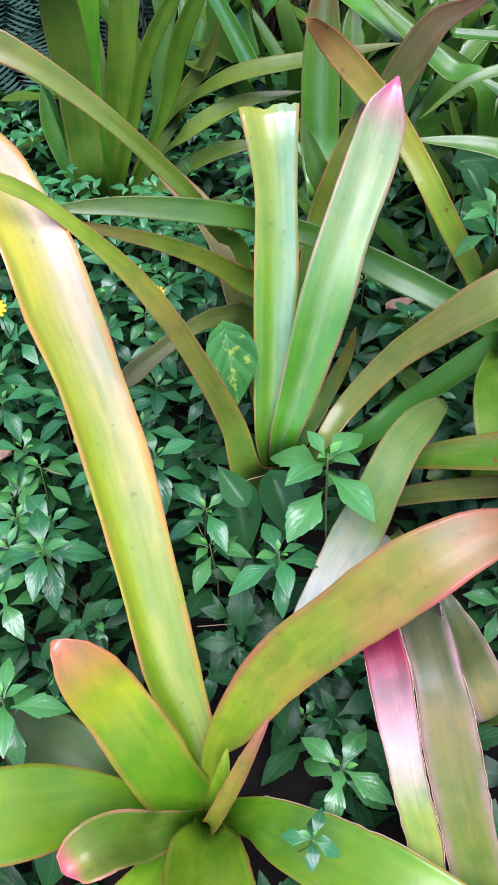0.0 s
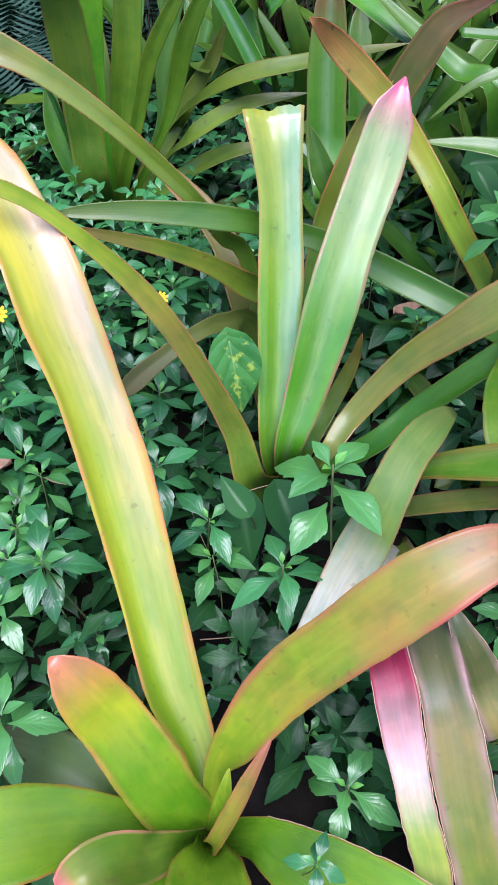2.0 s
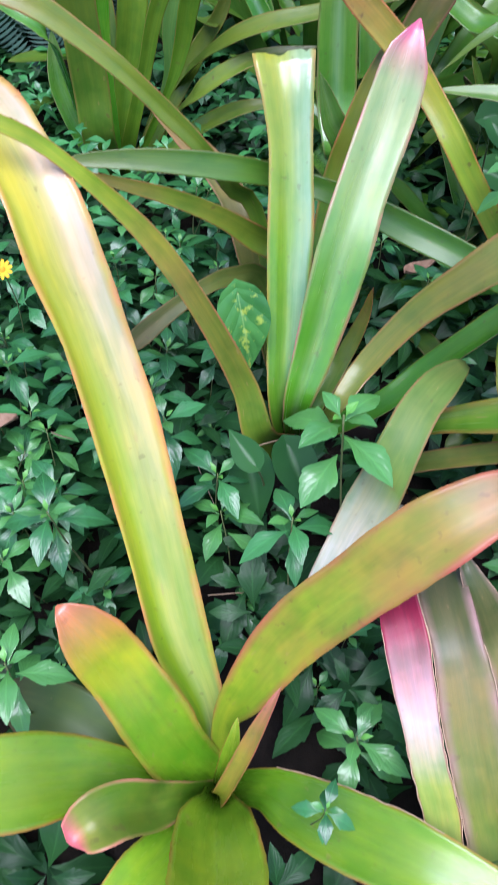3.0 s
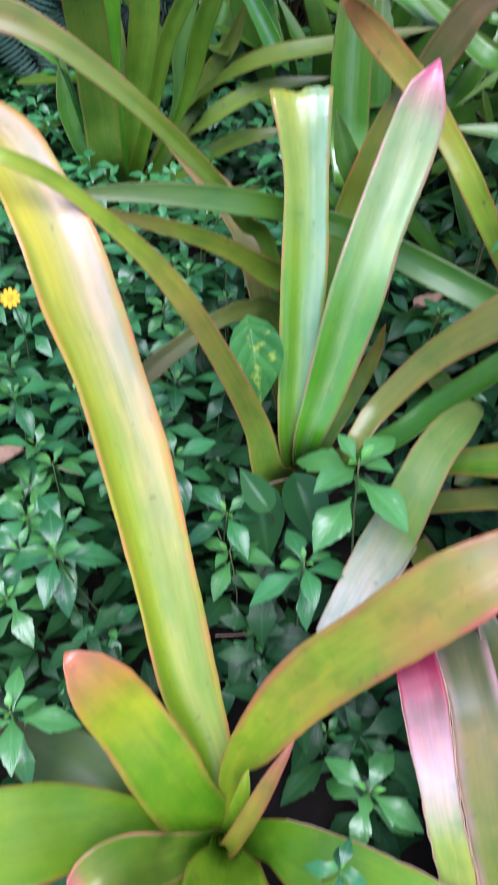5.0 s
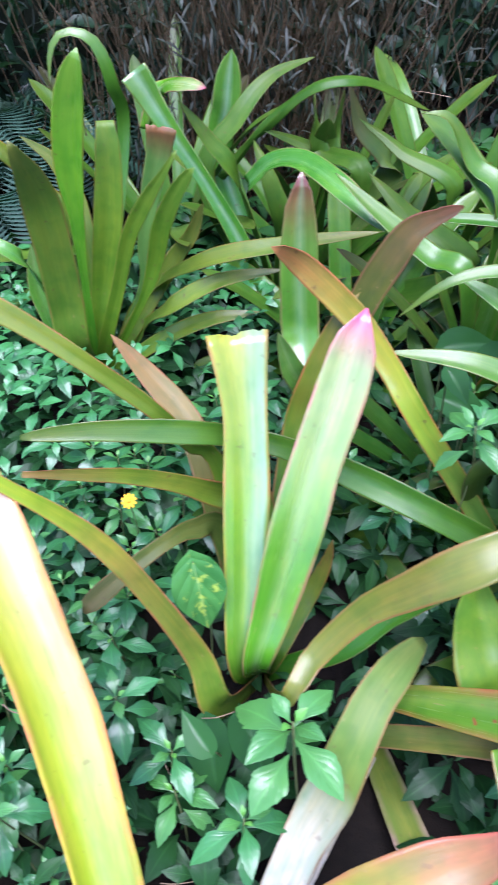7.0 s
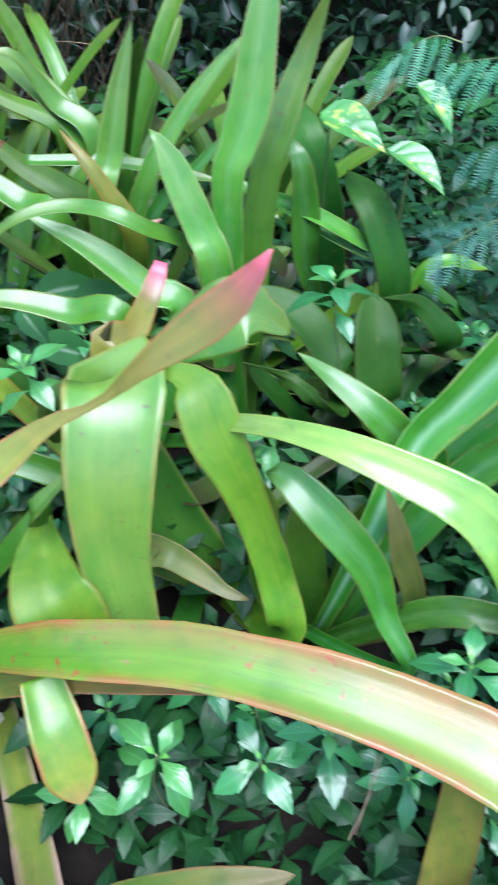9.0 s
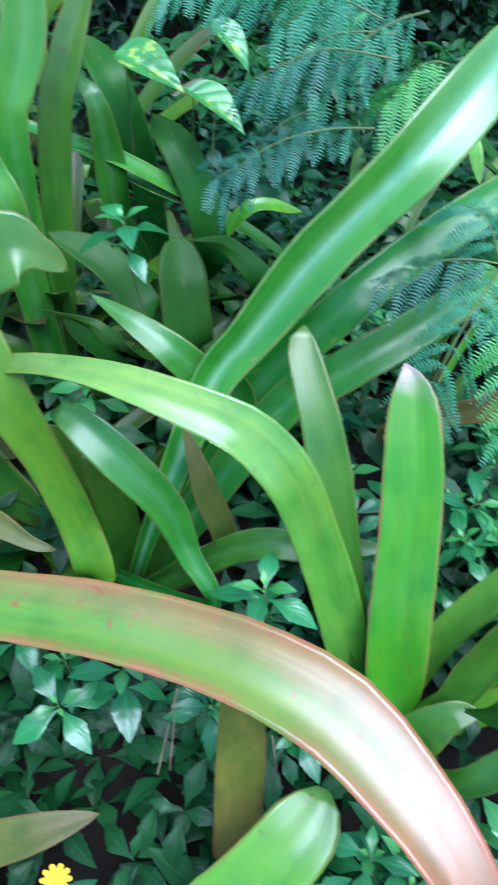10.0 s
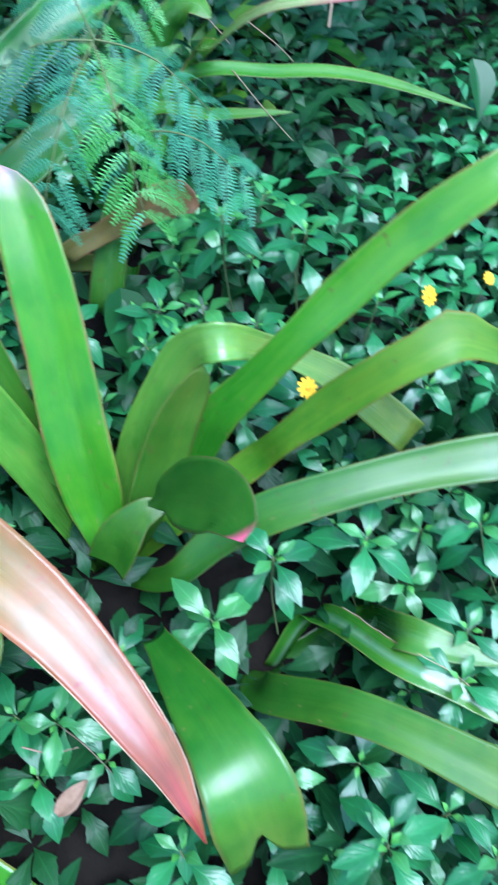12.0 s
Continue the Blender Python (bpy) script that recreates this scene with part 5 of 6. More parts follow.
def carpet(name, poses, label, material, size, low, outline=BLADE, wide=0.44):
    """Many more shoots in one mesh."""
    bm = bmesh.new()
    gen = random.Random(low)
    for m in poses:
        a0 = gen.uniform(0, 6.28)
        for pair, (length, lift) in enumerate(((0.078, -0.08), (0.068, 0.15), (0.042, 0.5))):
            for k in range(2):
                q = m @ blade_pose(a0 + pair * 1.57 + k * math.pi + gen.uniform(-.3, .3), lift + gen.uniform(-.25, .25), -0.015 * (1 - pair))
                s = length * size * gen.uniform(0.8, 1.15)
                lobed_leaf(bm, q, s, s * wide, 0.08, gen.uniform(0.08, 0.34), gen, outline)
    return tagged(part(name, bm, material), label, "ground cover", kind="stuff")


far = [m for m in rest if m.translation.y > 0.85 + 0.25 * noise.noise(m.translation * 3) and m.translation.x > 0.9]
rest = [m for m in rest if m not in far]
carpet("low_shrubs", [m for i, m in enumerate(far) if i % 3], "low shrubs with oval dark green leaves", SHRUB_LEAF, 1.1, 3, OVATE, 0.52)
carpet("creeping_daisies", rest, "carpet of creeping daisy leaves", DAISY_LEAF, 0.9, 1)
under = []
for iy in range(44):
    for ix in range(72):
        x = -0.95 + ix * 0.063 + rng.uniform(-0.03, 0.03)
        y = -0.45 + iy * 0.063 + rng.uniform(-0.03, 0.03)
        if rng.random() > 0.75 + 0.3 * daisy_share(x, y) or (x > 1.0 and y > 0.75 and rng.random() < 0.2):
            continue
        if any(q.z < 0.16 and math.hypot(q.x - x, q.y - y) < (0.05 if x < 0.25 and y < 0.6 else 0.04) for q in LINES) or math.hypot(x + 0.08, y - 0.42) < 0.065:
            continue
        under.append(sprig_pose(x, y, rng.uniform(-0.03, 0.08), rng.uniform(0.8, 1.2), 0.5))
carpet("daisy_undergrowth", under, "lower leaves of the creeping daisies, shade put into their colour", UNDER_LEAF, 1.1, 2)
gen = random.Random(17)
outer = bmesh.new()
for i in range(5200):
    x, y = gen.uniform(-3.2, 5.6), gen.uniform(-2.6, 2.9)
    if -0.9 < x < 3.55 and -0.4 < y < 2.1 or gen.random() < 0.25 + 0.9 * noise.noise((x * 1.3, y * 1.3, 2)):
        continue
    m = sprig_pose(x, y, gen.uniform(0.0, 0.12), gen.uniform(0.9, 1.3), 0.3)
    for k in range(5):
        simple_leaf(outer, m @ blade_pose(k * 1.26 + gen.uniform(-.3, .3), gen.uniform(-.2, .4), 0), gen.uniform(0.06, 0.09), 0.036, 0.25)
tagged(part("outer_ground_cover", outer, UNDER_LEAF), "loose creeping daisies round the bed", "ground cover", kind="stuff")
for ob in kinds + [bold]:
    for o in (*ob.children_recursive, ob):
        bpy.data.objects.remove(o)


# ---- more rosettes that fill the thicket ----
def rosette(base, count, lengths, colours, seed, label, rise=(0.35, 1.25), width=(0.04, 0.06)):
    """A whole bromeliad with arching leaves all round."""
    gen = random.Random(seed)
    plant = bromeliad((base[0], base[1], 0), label, "bromeliads")
    foot = Vector(plant.location)
    for i in range(count):
        turn = i * 2.4 + gen.uniform(-0.4, 0.4)
        up = gen.uniform(*rise)
        size = gen.uniform(*lengths)
        sag = gen.uniform(0.1, 0.9) * (1.3 - 0.7 * up)
        pts, at, tilt = [], foot + Vector((math.cos(turn), math.sin(turn), 0)) * 0.015, up
        for k in range(6):
            pts.append(at.copy())
            at = at + Vector((math.cos(turn) * math.cos(tilt), math.sin(turn) * math.cos(tilt), math.sin(tilt))) * size / 5
            tilt -= sag * (k + 1) / 9
            turn += gen.uniform(-0.06, 0.06)
        leaf(plant, gen.choice(colours), gen.uniform(*width), pts, root=False, lit=0.3, teeth=False, tip="strap", fold=gen.uniform(0.25, 0.5))
    return plant


TALL = "dense green bromeliad in the thicket behind"
LOW = "dark green bromeliad deep in the thicket, leaves darkened for shade"
rosette((-0.15, 2.3), 13, (0.55, 0.75), (THICK, DARK, THICK, GREEN), 31, TALL)
rosette((0.25, 2.25), 14, (0.5, 0.75), (THICK, DARK, THICK, GREEN), 32, TALL)
rosette((0.62, 2.15), 14, (0.5, 0.75), (THICK, DARK, THICK, GREEN), 33, TALL)
rosette((0.30, 1.72), 13, (0.35, 0.6), (THICK, DARK, THICK, GREEN), 34, TALL)
rosette((0.98, 1.95), 12, (0.45, 0.65), (THICK, DARK, THICK), 35, TALL)
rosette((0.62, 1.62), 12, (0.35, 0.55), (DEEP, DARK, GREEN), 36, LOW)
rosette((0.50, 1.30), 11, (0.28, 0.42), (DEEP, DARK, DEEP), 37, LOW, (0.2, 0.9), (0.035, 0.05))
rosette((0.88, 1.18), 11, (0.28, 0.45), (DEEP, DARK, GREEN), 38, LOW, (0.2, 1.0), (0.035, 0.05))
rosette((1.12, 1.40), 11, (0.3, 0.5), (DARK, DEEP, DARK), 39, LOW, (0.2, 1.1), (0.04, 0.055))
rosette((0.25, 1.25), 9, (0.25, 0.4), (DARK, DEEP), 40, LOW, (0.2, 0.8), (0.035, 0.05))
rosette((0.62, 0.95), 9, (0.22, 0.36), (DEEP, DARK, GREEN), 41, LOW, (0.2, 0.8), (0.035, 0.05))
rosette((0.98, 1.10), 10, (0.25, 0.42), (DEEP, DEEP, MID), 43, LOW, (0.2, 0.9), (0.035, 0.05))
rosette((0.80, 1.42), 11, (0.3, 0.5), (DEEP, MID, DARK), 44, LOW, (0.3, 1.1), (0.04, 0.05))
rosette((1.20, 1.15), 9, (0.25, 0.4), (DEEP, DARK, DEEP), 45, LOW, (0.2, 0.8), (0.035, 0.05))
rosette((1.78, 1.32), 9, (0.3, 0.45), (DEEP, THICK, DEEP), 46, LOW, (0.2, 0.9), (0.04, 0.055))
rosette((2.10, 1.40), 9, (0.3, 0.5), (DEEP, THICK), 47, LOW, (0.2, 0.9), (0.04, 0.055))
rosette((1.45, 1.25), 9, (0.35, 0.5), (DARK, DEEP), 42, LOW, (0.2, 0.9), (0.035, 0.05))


# ---- feathery fronds ----
def frond(start, way, length, hang, count, seed, label):
    """A twice-divided frond: a bending rachis with hanging pinnae, each set with two rows of tiny leaflets."""
    gen = random.Random(seed)
    root = tagged(new("feathery_frond"), label, "frond", "feathery fronds")
    root.location = start
    start, way = Vector(start), Vector(way).normalized()
    line = spline([start, start + way * length * 0.5 + Vector((0, 0, 0.02)), start + way * length + Vector((0, 0, -0.05 * length))], count + 2)
    bm = bmesh.new()
    tube(bm, line[::2] + [line[-1]] if len(line) % 2 == 0 else line[::2], 0.0016, 0.0006, 5)
    part("rachis", bm, STEM, root)
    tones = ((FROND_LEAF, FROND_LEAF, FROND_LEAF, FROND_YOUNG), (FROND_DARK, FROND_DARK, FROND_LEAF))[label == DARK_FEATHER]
    across = way.cross(Vector((0, 0, 1))).normalized()
    tone, coarse = gen.choice(tones), gen.uniform(0.85, 1.2)
    for i, at in enumerate(line[1:]):
        u = (i + 1) / (count + 1)
        for sign in (-1, 1, -1, 1):
            reach = gen.uniform(0.055, 0.082) * (0.65 + 0.9 * u * (1.15 - u))
            d = (across * sign * gen.uniform(0.55, 1.0) + way * gen.uniform(0.1, 0.7) + Vector((0, 0, -hang * gen.uniform(0.3, 1.0)))).normalized()
            pts = spline([at, at + d * reach * 0.5 + Vector((0, 0, 0.06 * reach)), at + d * reach + Vector((0, 0, -0.12 * reach))], max(10, int(reach / (0.0037 * coarse))))
            bm = bmesh.new()
            uv = bm.loops.layers.uv.verify()
            flat = Matrix.Rotation(gen.uniform(-0.9, 0.9), 3, d) @ d.cross(LIGHTWARD).normalized()
            rib = [(bm.verts.new(p - flat * 0.0004), bm.verts.new(p + flat * 0.0004)) for p in pts]
            for p, q in zip(rib, rib[1:]):
                bm.faces.new((p[0], p[1], q[1], q[0]))
            for k in range(1, len(pts)):
                p, t = pts[k], (pts[k] - pts[k - 1]).normalized()
                size = 0.0092 * coarse * min(1.0, 0.45 + k / 6) * min(1.0, (len(pts) - k + 2) / 7) * gen.uniform(0.8, 1.1)
                w = 0.00095 * coarse
                for side in (-1, 1):
                    out = (flat * side + t * gen.uniform(0.25, 0.5)).normalized()
                    dip = flat.cross(t) * gen.uniform(-0.1, 0.1)
                    ring = [(0, -0.5), (0.35, -1), (0.75, -0.9), (1, 0), (0.75, 0.9), (0.35, 1), (0, 0.5)]
                    f = bm.faces.new([bm.verts.new(p + (out + dip * x) * size * x + t * y * w) for x, y in ring])
                    for loop, (x, y) in zip(f.loops, ring):
                        loop[uv].uv = (x, 0.5 + 0.5 * y)
            part("pinna", bm, gen.choice(tones) if gen.random() < 0.15 else tone, root)
    return root


DARK_FEATHER = "feathery frond coloured dark blue-green for shade"
FEATHER = "feathery blue-green compound frond hanging over the bromeliads"
# placed: fronds
frond((1.217, 0.984, 0.723), (-0.724, 0.687, 0.052), 0.221, 1.60, 9, 70, FEATHER)
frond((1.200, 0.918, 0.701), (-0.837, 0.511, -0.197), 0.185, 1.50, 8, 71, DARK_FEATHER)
frond((1.253, 1.023, 0.742), (-0.971, 0.145, -0.192), 0.155, 1.40, 8, 72, FEATHER)
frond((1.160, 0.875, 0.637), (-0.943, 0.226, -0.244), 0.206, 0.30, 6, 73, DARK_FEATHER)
frond((1.277, 0.973, 0.732), (-0.912, -0.059, -0.405), 0.176, 1.20, 7, 74, FEATHER)
frond((1.273, 0.902, 0.693), (-0.925, 0.021, -0.379), 0.083, 1.20, 7, 75, FEATHER)
frond((1.279, 1.026, 0.749), (-0.874, 0.429, -0.226), 0.175, 1.60, 9, 76, FEATHER)
frond((1.223, 0.961, 0.714), (-0.852, 0.412, -0.324), 0.166, 1.30, 8, 77, FEATHER)
frond((1.103, 1.210, 0.720), (-0.871, 0.407, -0.275), 0.102, 1.00, 5, 78, FEATHER)
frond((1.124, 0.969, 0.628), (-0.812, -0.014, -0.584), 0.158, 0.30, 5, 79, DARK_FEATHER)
frond((1.299, 0.628, 0.426), (0.517, -0.845, -0.137), 0.134, 0.90, 6, 80, FEATHER)
frond((1.409, 0.759, 0.525), (-0.926, -0.264, -0.268), 0.117, 0.50, 3, 81, FEATHER)
frond((1.291, 0.713, 0.505), (-0.719, -0.427, -0.548), 0.199, 0.50, 7, 82, FEATHER)
frond((1.291, 0.713, 0.505), (-0.231, -0.789, -0.569), 0.204, 0.60, 8, 83, FEATHER)
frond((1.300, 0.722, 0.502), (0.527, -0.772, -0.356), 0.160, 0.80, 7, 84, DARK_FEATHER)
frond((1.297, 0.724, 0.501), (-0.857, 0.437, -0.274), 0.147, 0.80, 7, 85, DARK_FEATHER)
frond((1.304, 0.734, 0.498), (0.092, 0.970, 0.224), 0.110, 0.60, 5, 86, FEATHER)
# end placed

# ---- heart-shaped climbing leaves ----
def heart_leaf(at, facing, heading, size, material, label):
    gen = random.Random(int(size * 10000))
    root = tagged(new("heart_leaf_vine"), label, "climbing plant", "heart-leaved vines")
    root.location = at
    n = Vector(facing).normalized()
    y = Vector(heading) - n * Vector(heading).dot(n)
    y.normalize()
    x = y.cross(n)
    bm = bmesh.new()
    uv = bm.loops.layers.uv.verify()
    grid = []
    for i in range(15):
        u = i / 14
        w = math.sin(math.pi * u ** 0.58) * 0.64
        row = []
        for v in (-1, -0.6, -0.25, 0, 0.25, 0.6, 1):
            back = -0.16 * abs(v) ** 1.5 * max(0.0, 1 - u * 3)
            row.append(bm.verts.new(Vector(at) + x * (v * w * size * 0.5) + y * ((u + back) * size) + n * (0.26 * size * abs(v) * w - 0.18 * size * u * u)))
        grid.append(row)
    for i in range(14):
        for j in range(6):
            f = bm.faces.new((grid[i][j], grid[i][j + 1], grid[i + 1][j + 1], grid[i + 1][j]))
            for loop, (a, b) in zip(f.loops, ((i, j), (i, j + 1), (i + 1, j + 1), (i + 1, j))):
                loop[uv].uv = (a / 14, b / 6)
    part("blade", bm, material, root)
    bm = bmesh.new()
    foot = Vector((at[0], at[1] + 0.03, ground_height(at[0], at[1])))
    tube(bm, [foot, foot.lerp(Vector(at), 0.6) + Vector((0.01, 0.02, 0)), at], 0.002, 0.0015)
    part("stalk", bm, STEM, root)
    return root


def variegated_material():
    """Quilted green heart leaf with cream-yellow patches gathered along its rib."""
    n = Nodes("variegated_leaf")
    uv = n.add("UVMap").outputs[0]
    sep = n.add("SeparateXYZ")
    n.link(uv, sep.inputs[0])
    place = n.add("TexCoord").outputs["Object"]
    off = n.maths("ABSOLUTE", n.maths("SUBTRACT", sep.outputs[1], 0.5))
    base = n.ramp(n.noise(place, 25.0, 4.0), [(0.3, (0.03, 0.14, 0.028)), (0.75, (0.08, 0.27, 0.055))])
    spread = n.maths("SUBTRACT", n.noise(n.stretch(place, (1, 1, 1)), 38.0, 4.0, 0.6), n.maths("MULTIPLY", off, 0.22))
    patch = n.ramp(spread, [(0.5, (0, 0, 0)), (0.56, (1, 1, 1))])
    col = n.mix(n.maths("MULTIPLY", patch, 0.8), base, (0.34, 0.44, 0.06))
    veins = n.maths("ABSOLUTE", n.maths("SINE", n.maths("MULTIPLY", n.maths("SUBTRACT", sep.outputs[0], n.maths("MULTIPLY", off, 0.8)), 14.0)))
    rib = n.ramp(off, [(0.0, (0.7, 0.7, 0.7)), (0.03, (0, 0, 0))])
    col = n.mix(rib, col, (0.2, 0.36, 0.1))
    return n.leafy(col, 0.33, veins, 0.45, 0.002, 0.3, shine=0.5)


VARIEGATED = variegated_material()
PLAIN_HEART, MARBLED = "glossy dark green heart-shaped vine leaf", "heart-shaped vine leaf marbled with yellow"
# placed: hearts
heart_leaf((-0.014, 0.872, 0.320), (0.2, -0.9, 0.5), (0.215, -0.765, -0.607), 0.121, VARIEGATED, MARBLED)
heart_leaf((-0.006, 0.721, 0.140), (0.0, -0.6, 0.8), (0.132, -0.805, -0.578), 0.104, HEART_LEAF, PLAIN_HEART)
heart_leaf((0.050, 0.720, 0.160), (0.1, -0.5, 0.8), (0.333, -0.855, -0.398), 0.101, HEART_LEAF, PLAIN_HEART)
heart_leaf((0.993, 1.441, 0.529), (-0.15, -0.3, 0.95), (0.623, -0.760, -0.185), 0.122, VARIEGATED, MARBLED)
heart_leaf((1.082, 1.338, 0.496), (0.1, -0.2, 1.0), (0.581, -0.814, -0.027), 0.115, VARIEGATED, MARBLED)
heart_leaf((1.145, 1.395, 0.579), (0.2, -0.45, 0.9), (0.448, -0.742, -0.498), 0.092, VARIEGATED, MARBLED)
heart_leaf((0.435, 1.361, 0.300), (0.0, -0.6, 0.8), (0.949, 0.251, -0.191), 0.105, HEART_LEAF, PLAIN_HEART)
heart_leaf((0.493, 1.314, 0.300), (0.0, -0.6, 0.8), (0.951, 0.241, -0.192), 0.104, HEART_LEAF, PLAIN_HEART)
heart_leaf((0.422, 1.274, 0.250), (0.0, -0.6, 0.8), (0.871, -0.490, 0.000), 0.101, HEART_LEAF, PLAIN_HEART)
heart_leaf((0.402, 1.202, 0.377), (0.0, -0.6, 0.8), (0.457, -0.830, -0.320), 0.066, HEART_LEAF, PLAIN_HEART)
heart_leaf((0.005, 0.653, 0.200), (0.0, -0.6, 0.8), (-0.488, 0.873, 0.000), 0.063, HEART_LEAF, PLAIN_HEART)
heart_leaf((1.242, 0.643, 0.150), (0.0, -0.6, 0.8), (-0.292, -0.956, 0.000), 0.117, HEART_LEAF, PLAIN_HEART)
heart_leaf((2.114, 0.715, 0.195), (0.0, -0.6, 0.8), (-0.324, -0.777, -0.539), 0.102, HEART_LEAF, PLAIN_HEART)
# end placed


# ---- flowers and litter ----
def daisy_flower(at, facing, size):
    root = tagged(new("daisy_flower"), "small yellow daisy flower above the leaves", "flower", "yellow daisies")
    root.location = at
    n = Vector(facing).normalized()
    turn = n.to_track_quat("Z", "Y").to_matrix().to_4x4()
    m = Matrix.Translation(at) @ turn
    for k in range(10):
        bm = bmesh.new()
        q = m @ Matrix.Rotation(k * math.tau / 10, 4, "Z")
        rows = [[bm.verts.new(q @ Vector((v * w * size * 0.1, size * (0.12 + 0.38 * u), 0.03 * size * u - 0.05 * size * u * u + 0.02 * size * abs(v)))) for v in (-1, 0, 1)] for u, w in ((0, 0.5), (0.5, 1), (0.9, 0.8), (1, 0.4))]
        for a, b in zip(rows, rows[1:]):
            for j in range(2):
                bm.faces.new((a[j], a[j + 1], b[j + 1], b[j]))
        part("petal", bm, PETAL, root)
    bm = bmesh.new()
    bmesh.ops.create_uvsphere(bm, u_segments=10, v_segments=6, radius=size * 0.15, matrix=m @ Matrix.Diagonal((1, 1, 0.6, 1)))
    part("centre", bm, DISC, root, "orange-yellow flower disc")
    bm = bmesh.new()
    foot = Vector(at) - Vector((0.01, -0.02, 0.16))
    tube(bm, [foot, foot.lerp(Vector(at), 0.5) + Vector((0.006, 0, 0)), Vector(at) - n * size * 0.05], 0.0012, 0.001)
    part("stalk", bm, STEM, root)


DISC = rough_material("flower_disc", (0.5, 0.22, 0.01), (0.75, 0.4, 0.02), 200.0, 0.6, 0.3)
# placed: flowers
daisy_flower((-0.129, 1.035, 0.270), (0.0, -0.6, 0.8), 0.026)
daisy_flower((-0.408, 1.048, 0.240), (0.0, -0.6, 0.8), 0.034)
daisy_flower((1.307, 0.292, 0.235), (0.0, -0.6, 0.8), 0.030)
daisy_flower((1.550, 0.309, 0.240), (0.1,-0.7,0.6), 0.030)
daisy_flower((1.635, 0.276, 0.250), (0.0, -0.6, 0.8), 0.020)
daisy_flower((0.561, 0.292, 0.240), (0.0, -0.6, 0.8), 0.030)
# end placed


def dry_leaf(at, heading, size, curl, label):
    """A fallen leaf, curled along its length."""
    bm = bmesh.new()
    uv = bm.loops.layers.uv.verify()
    h = Vector(heading).normalized()
    side = h.cross(Vector((0, 0, 1))).normalized()
    grid = []
    for i in range(9):
        u = i / 8
        w = math.sin(math.pi * (0.06 + 0.94 * u) ** 0.8) * size * 0.25
        grid.append([bm.verts.new(Vector(at) + h * size * (u - 0.5) + side * v * w + Vector((0, 0, curl * size * (v * v * 0.5 + (u - 0.4) ** 2)))) for v in (-1, -0.5, 0, 0.5, 1)])
    for i in range(8):
        for j in range(4):
            bm.faces.new((grid[i][j], grid[i][j + 1], grid[i + 1][j + 1], grid[i + 1][j]))
    ob = part("dry_leaf", bm, DRY)
    mod = ob.modifiers.new("thickness", "SOLIDIFY")
    mod.thickness = 0.0006
    return tagged(ob, label, "dry leaf", "fallen leaves")


# placed: litter
dry_leaf((-0.382, 0.765, 0.170), (1, 0.2, 0), 0.070, 0.30, "pale pink withered leaf lying on the daisies")
dry_leaf((0.318, 1.181, 0.100), (1, 0.2, 0.1), 0.060, 0.40, "brown fallen leaf in the thicket")
dry_leaf((0.809, 0.091, 0.100), (1, 0.2, 0), 0.045, 0.30, "grey withered leaf among the daisies")
dry_leaf((0.659, 1.461, 0.350), (1, 0.2, 0), 0.030, 0.40, "small orange dead leaf")
# end placed


def twig(points, r):
    bm = bmesh.new()
    tube(bm, points, r, r * 0.5, 5)
    return tagged(part("twig", bm, TWIG), "thin dry twig lying among the daisies", "twig", "dry twigs")


# placed: twigs
twig([(-0.289, 0.732, 0.190), (-0.268, 0.715, 0.200), (-0.254, 0.718, 0.190)], 0.0012)
twig([(-0.014, 0.727, 0.140), (0.012, 0.713, 0.170), (0.038, 0.721, 0.170)], 0.0012)
twig([(-0.093, 0.776, 0.050), (-0.068, 0.684, 0.100), (-0.057, 0.666, 0.080)], 0.0010)
twig([(0.713, 0.413, 0.050), (0.728, 0.432, 0.150), (0.739, 0.451, 0.200)], 0.0012)
twig([(0.693, 0.397, 0.100), (0.717, 0.414, 0.200), (0.741, 0.446, 0.220)], 0.0012)
twig([(0.834, 0.372, 0.150), (0.826, 0.345, 0.150), (0.827, 0.335, 0.120)], 0.0012)
twig([(0.795, 0.156, 0.150), (0.815, 0.135, 0.140), (0.842, 0.119, 0.150)], 0.0012)
twig([(1.813, 1.049, 0.232), (1.834, 0.986, 0.209), (1.843, 0.943, 0.191)], 0.0015)
twig([(0.838, 0.163, 0.100), (0.848, 0.126, 0.120), (0.857, 0.091, 0.080)], 0.0012)
twig([(-0.069, 0.539, 0.050), (-0.044, 0.535, 0.060), (-0.011, 0.542, 0.050)], 0.0010)
twig([(0.693, 2.600, 0.288), (0.606, 2.600, 0.308), (0.503, 2.600, 0.320)], 0.0012)
twig([(0.581, 2.700, 0.599), (0.620, 2.700, 0.450), (0.600, 2.700, 0.356)], 0.0012)
twig([(1.972, 0.986, 0.200), (2.014, 1.024, 0.267), (2.044, 1.045, 0.331)], 0.0030)
twig([(2.078, 1.004, 0.261), (2.111, 1.014, 0.307), (2.141, 1.011, 0.357)], 0.0035)
twig([(2.078, 0.954, 0.294), (2.121, 0.963, 0.320), (2.128, 0.938, 0.371)], 0.0025)
twig([(1.689, 0.939, 0.227), (1.671, 0.830, 0.217), (1.655, 0.729, 0.213)], 0.0015)
twig([(1.676, 1.193, 0.306), (1.678, 1.009, 0.300), (1.678, 0.936, 0.282)], 0.0015)
# end placed


# ---- dark foliage at the back ----
def back_line(x):
    return 2.95 + 0.2 * math.sin(x * 1.3) - 0.22 * max(0.0, x - 0.6)


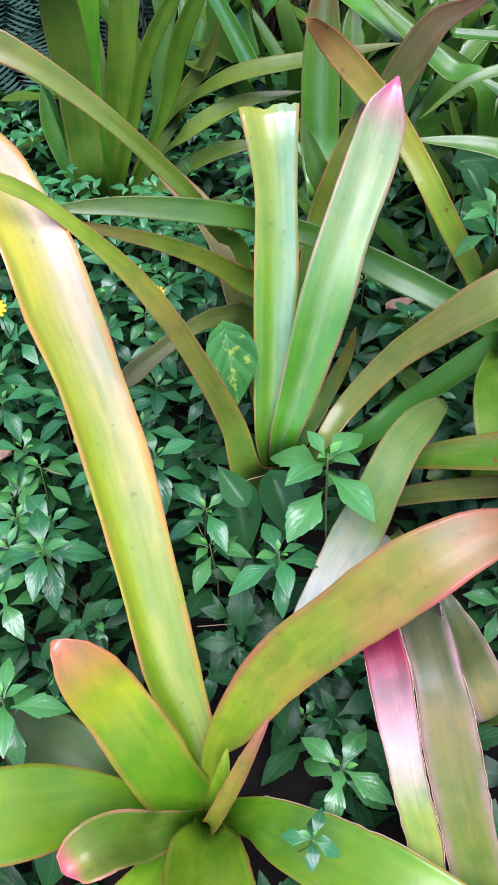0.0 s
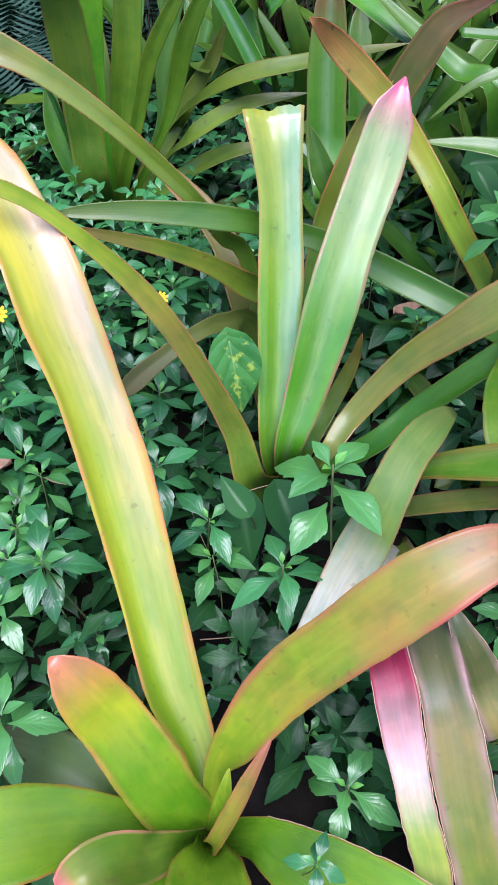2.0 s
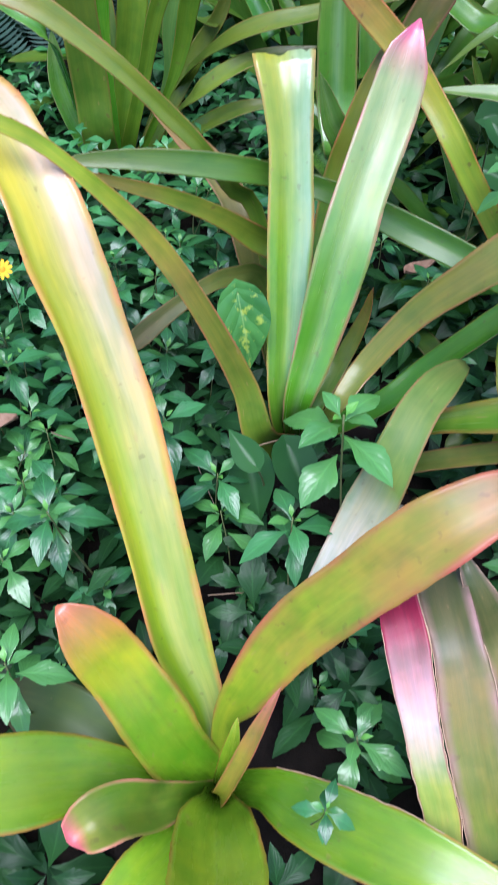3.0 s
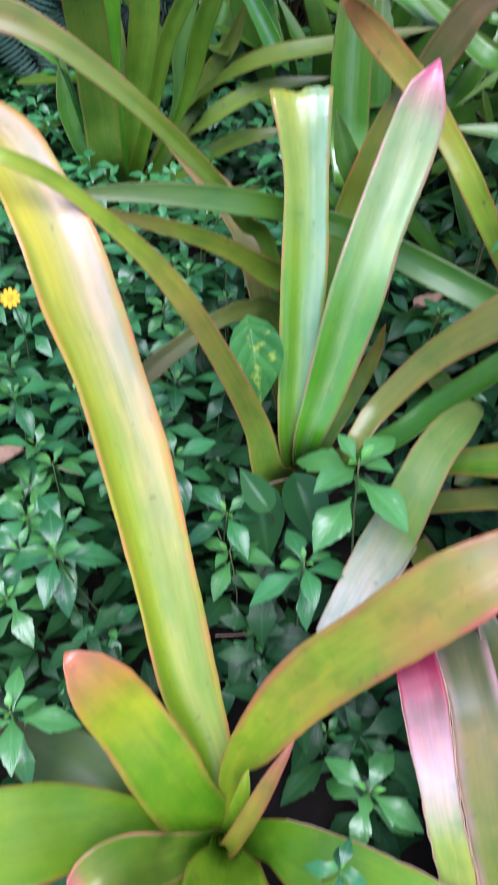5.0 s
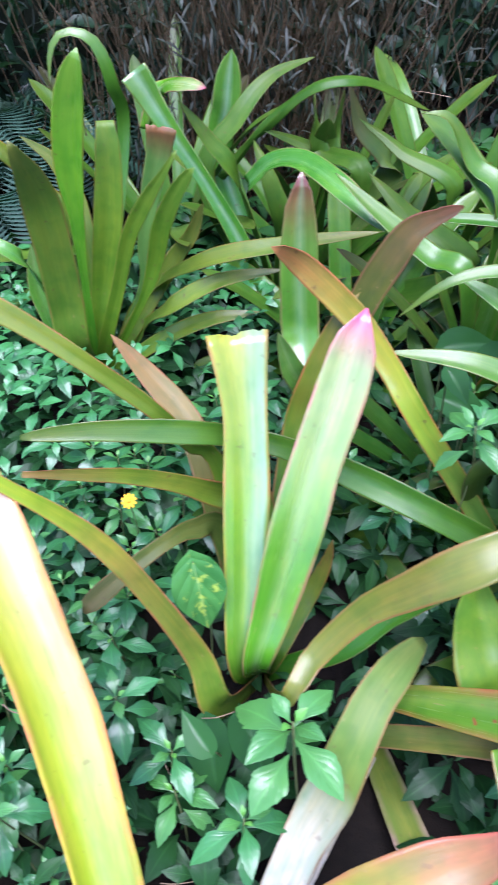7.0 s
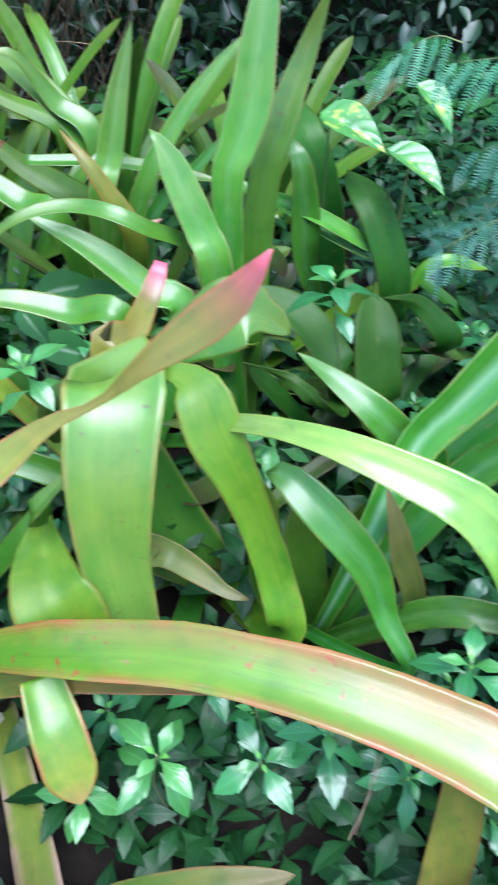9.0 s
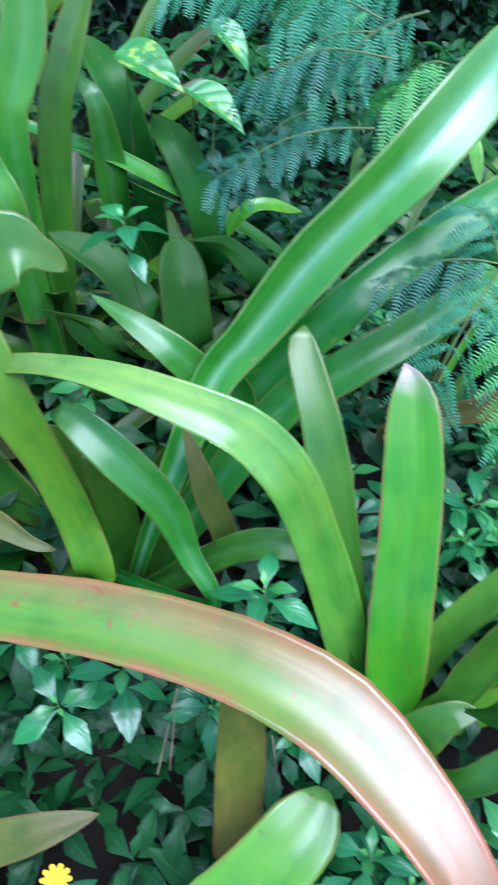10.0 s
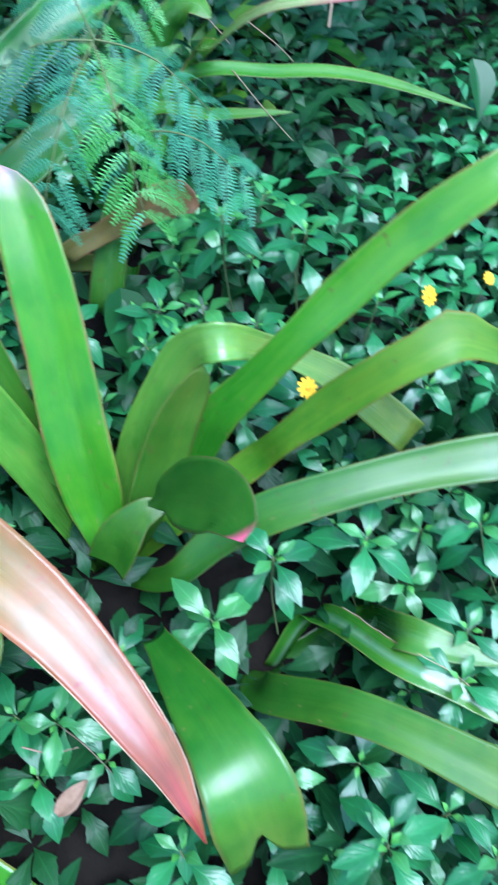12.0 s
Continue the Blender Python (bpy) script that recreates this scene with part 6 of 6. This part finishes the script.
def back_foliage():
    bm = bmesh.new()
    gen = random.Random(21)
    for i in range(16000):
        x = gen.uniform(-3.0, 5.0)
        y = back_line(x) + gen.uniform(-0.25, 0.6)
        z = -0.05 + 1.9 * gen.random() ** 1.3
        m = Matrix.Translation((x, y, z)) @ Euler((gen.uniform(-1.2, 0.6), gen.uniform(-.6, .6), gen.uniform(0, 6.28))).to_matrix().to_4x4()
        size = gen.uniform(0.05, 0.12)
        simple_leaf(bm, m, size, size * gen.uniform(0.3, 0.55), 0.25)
    return tagged(part("background_shrubs", bm, BACK_LEAF), "shrubs behind the bromeliads, their shade put into the colour", "shrubs", kind="stuff")


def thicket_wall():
    """Sheet for the dense growth closing the view; its dark colour is painted shade."""
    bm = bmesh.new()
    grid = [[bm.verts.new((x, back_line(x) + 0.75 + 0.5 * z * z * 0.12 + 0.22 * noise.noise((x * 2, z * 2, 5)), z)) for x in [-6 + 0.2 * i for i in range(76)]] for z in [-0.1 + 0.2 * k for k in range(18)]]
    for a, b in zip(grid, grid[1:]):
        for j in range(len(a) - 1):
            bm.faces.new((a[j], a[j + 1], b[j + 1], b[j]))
    return tagged(part("backdrop", bm, THICKET), "sheet standing for a dense thicket, shade put into its colour", "thicket", kind="structure")


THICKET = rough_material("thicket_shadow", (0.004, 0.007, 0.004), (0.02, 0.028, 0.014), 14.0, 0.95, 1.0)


def bamboo():
    """A stand of thin canes with narrow hanging blades."""
    gen = random.Random(5)
    bm, blades = bmesh.new(), bmesh.new()
    for i in range(420):
        x = gen.gauss(0.12, 0.26)
        y = back_line(x) - 0.3 + gen.uniform(-0.08, 0.25)
        lean = gen.gauss(0, 0.28)
        h = gen.uniform(0.5, 1.5)
        top = Vector((x + lean * h, y + gen.uniform(-0.25, 0.1), h))
        foot = Vector((x, y, -0.06))
        tube(bm, [foot, foot.lerp(top, 0.5) + Vector((gen.uniform(-.03, .03), 0, 0)), top], gen.uniform(0.0012, 0.003), 0.001, 4)
        for k in range(6):
            at = foot.lerp(top, gen.uniform(0.1, 1.0))
            m = Matrix.Translation(at) @ Euler((gen.uniform(-1.4, 0.2), gen.uniform(-.5, .5), gen.uniform(0, 6.28))).to_matrix().to_4x4()
            simple_leaf(blades, m, gen.uniform(0.04, 0.09), 0.009, 0.3)
    tagged(part("bamboo_canes", bm, CANE), "thicket of thin brown bamboo canes", "bamboo", kind="stuff")
    tagged(part("bamboo_blades", blades, BAMBOO_LEAF), "narrow dull green bamboo leaves", "bamboo", kind="stuff")


BAMBOO_LEAF = plain_leaf_material("bamboo_leaf", (0.008, 0.018, 0.008), (0.03, 0.042, 0.02), 0.6)


def fern(at, turn, size, seed):
    """A ground fern: fronds with two rows of narrow leaflets."""
    gen = random.Random(seed)
    root = tagged(new("fern"), "dark blue-green fern in the shade at the back", "fern", "ferns")
    root.location = at
    for k in range(7):
        a = turn + (k - 3) * 0.5 + gen.uniform(-0.15, 0.15)
        d = Vector((math.sin(a), -math.cos(a), 0))
        pts = spline([at, Vector(at) + d * size * 0.4 + Vector((0, 0, size * gen.uniform(0.5, 0.75))), Vector(at) + d * size * gen.uniform(0.8, 1.1) + Vector((0, 0, size * gen.uniform(0.2, 0.6)))], 40)
        bm = bmesh.new()
        for i in range(4, 40):
            t = (pts[i] - pts[i - 1]).normalized()
            side = t.cross(Vector((0, 0, 1))).normalized()
            reach = size * 0.28 * math.sin(math.pi * min(1, (i + 4) / 44)) + 0.01
            for sgn in (-1, 1):
                y = (side * sgn + t * 0.35 + Vector((0, 0, -0.15))).normalized()
                n = t.cross(y) * sgn
                m = Matrix((( y.cross(n).x, y.x, n.x, pts[i].x), (y.cross(n).y, y.y, n.y, pts[i].y), (y.cross(n).z, y.z, n.z, pts[i].z), (0, 0, 0, 1)))
                simple_leaf(bm, m, reach, 0.011, 0.15)
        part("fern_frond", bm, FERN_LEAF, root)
    return root


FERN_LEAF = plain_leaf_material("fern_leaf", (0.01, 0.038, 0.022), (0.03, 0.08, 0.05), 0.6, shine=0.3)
back_foliage()
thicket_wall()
bamboo()
for k, (x, y, size) in enumerate(((-0.75, 2.35, 0.42), (-0.62, 2.65, 0.45), (-1.0, 2.5, 0.45), (-0.85, 2.8, 0.5), (-1.15, 2.1, 0.4), (-0.5, 2.9, 0.5))):
    fern(Vector((x, y, -0.05)), 0.2 * (k - 2), size, 60 + k)
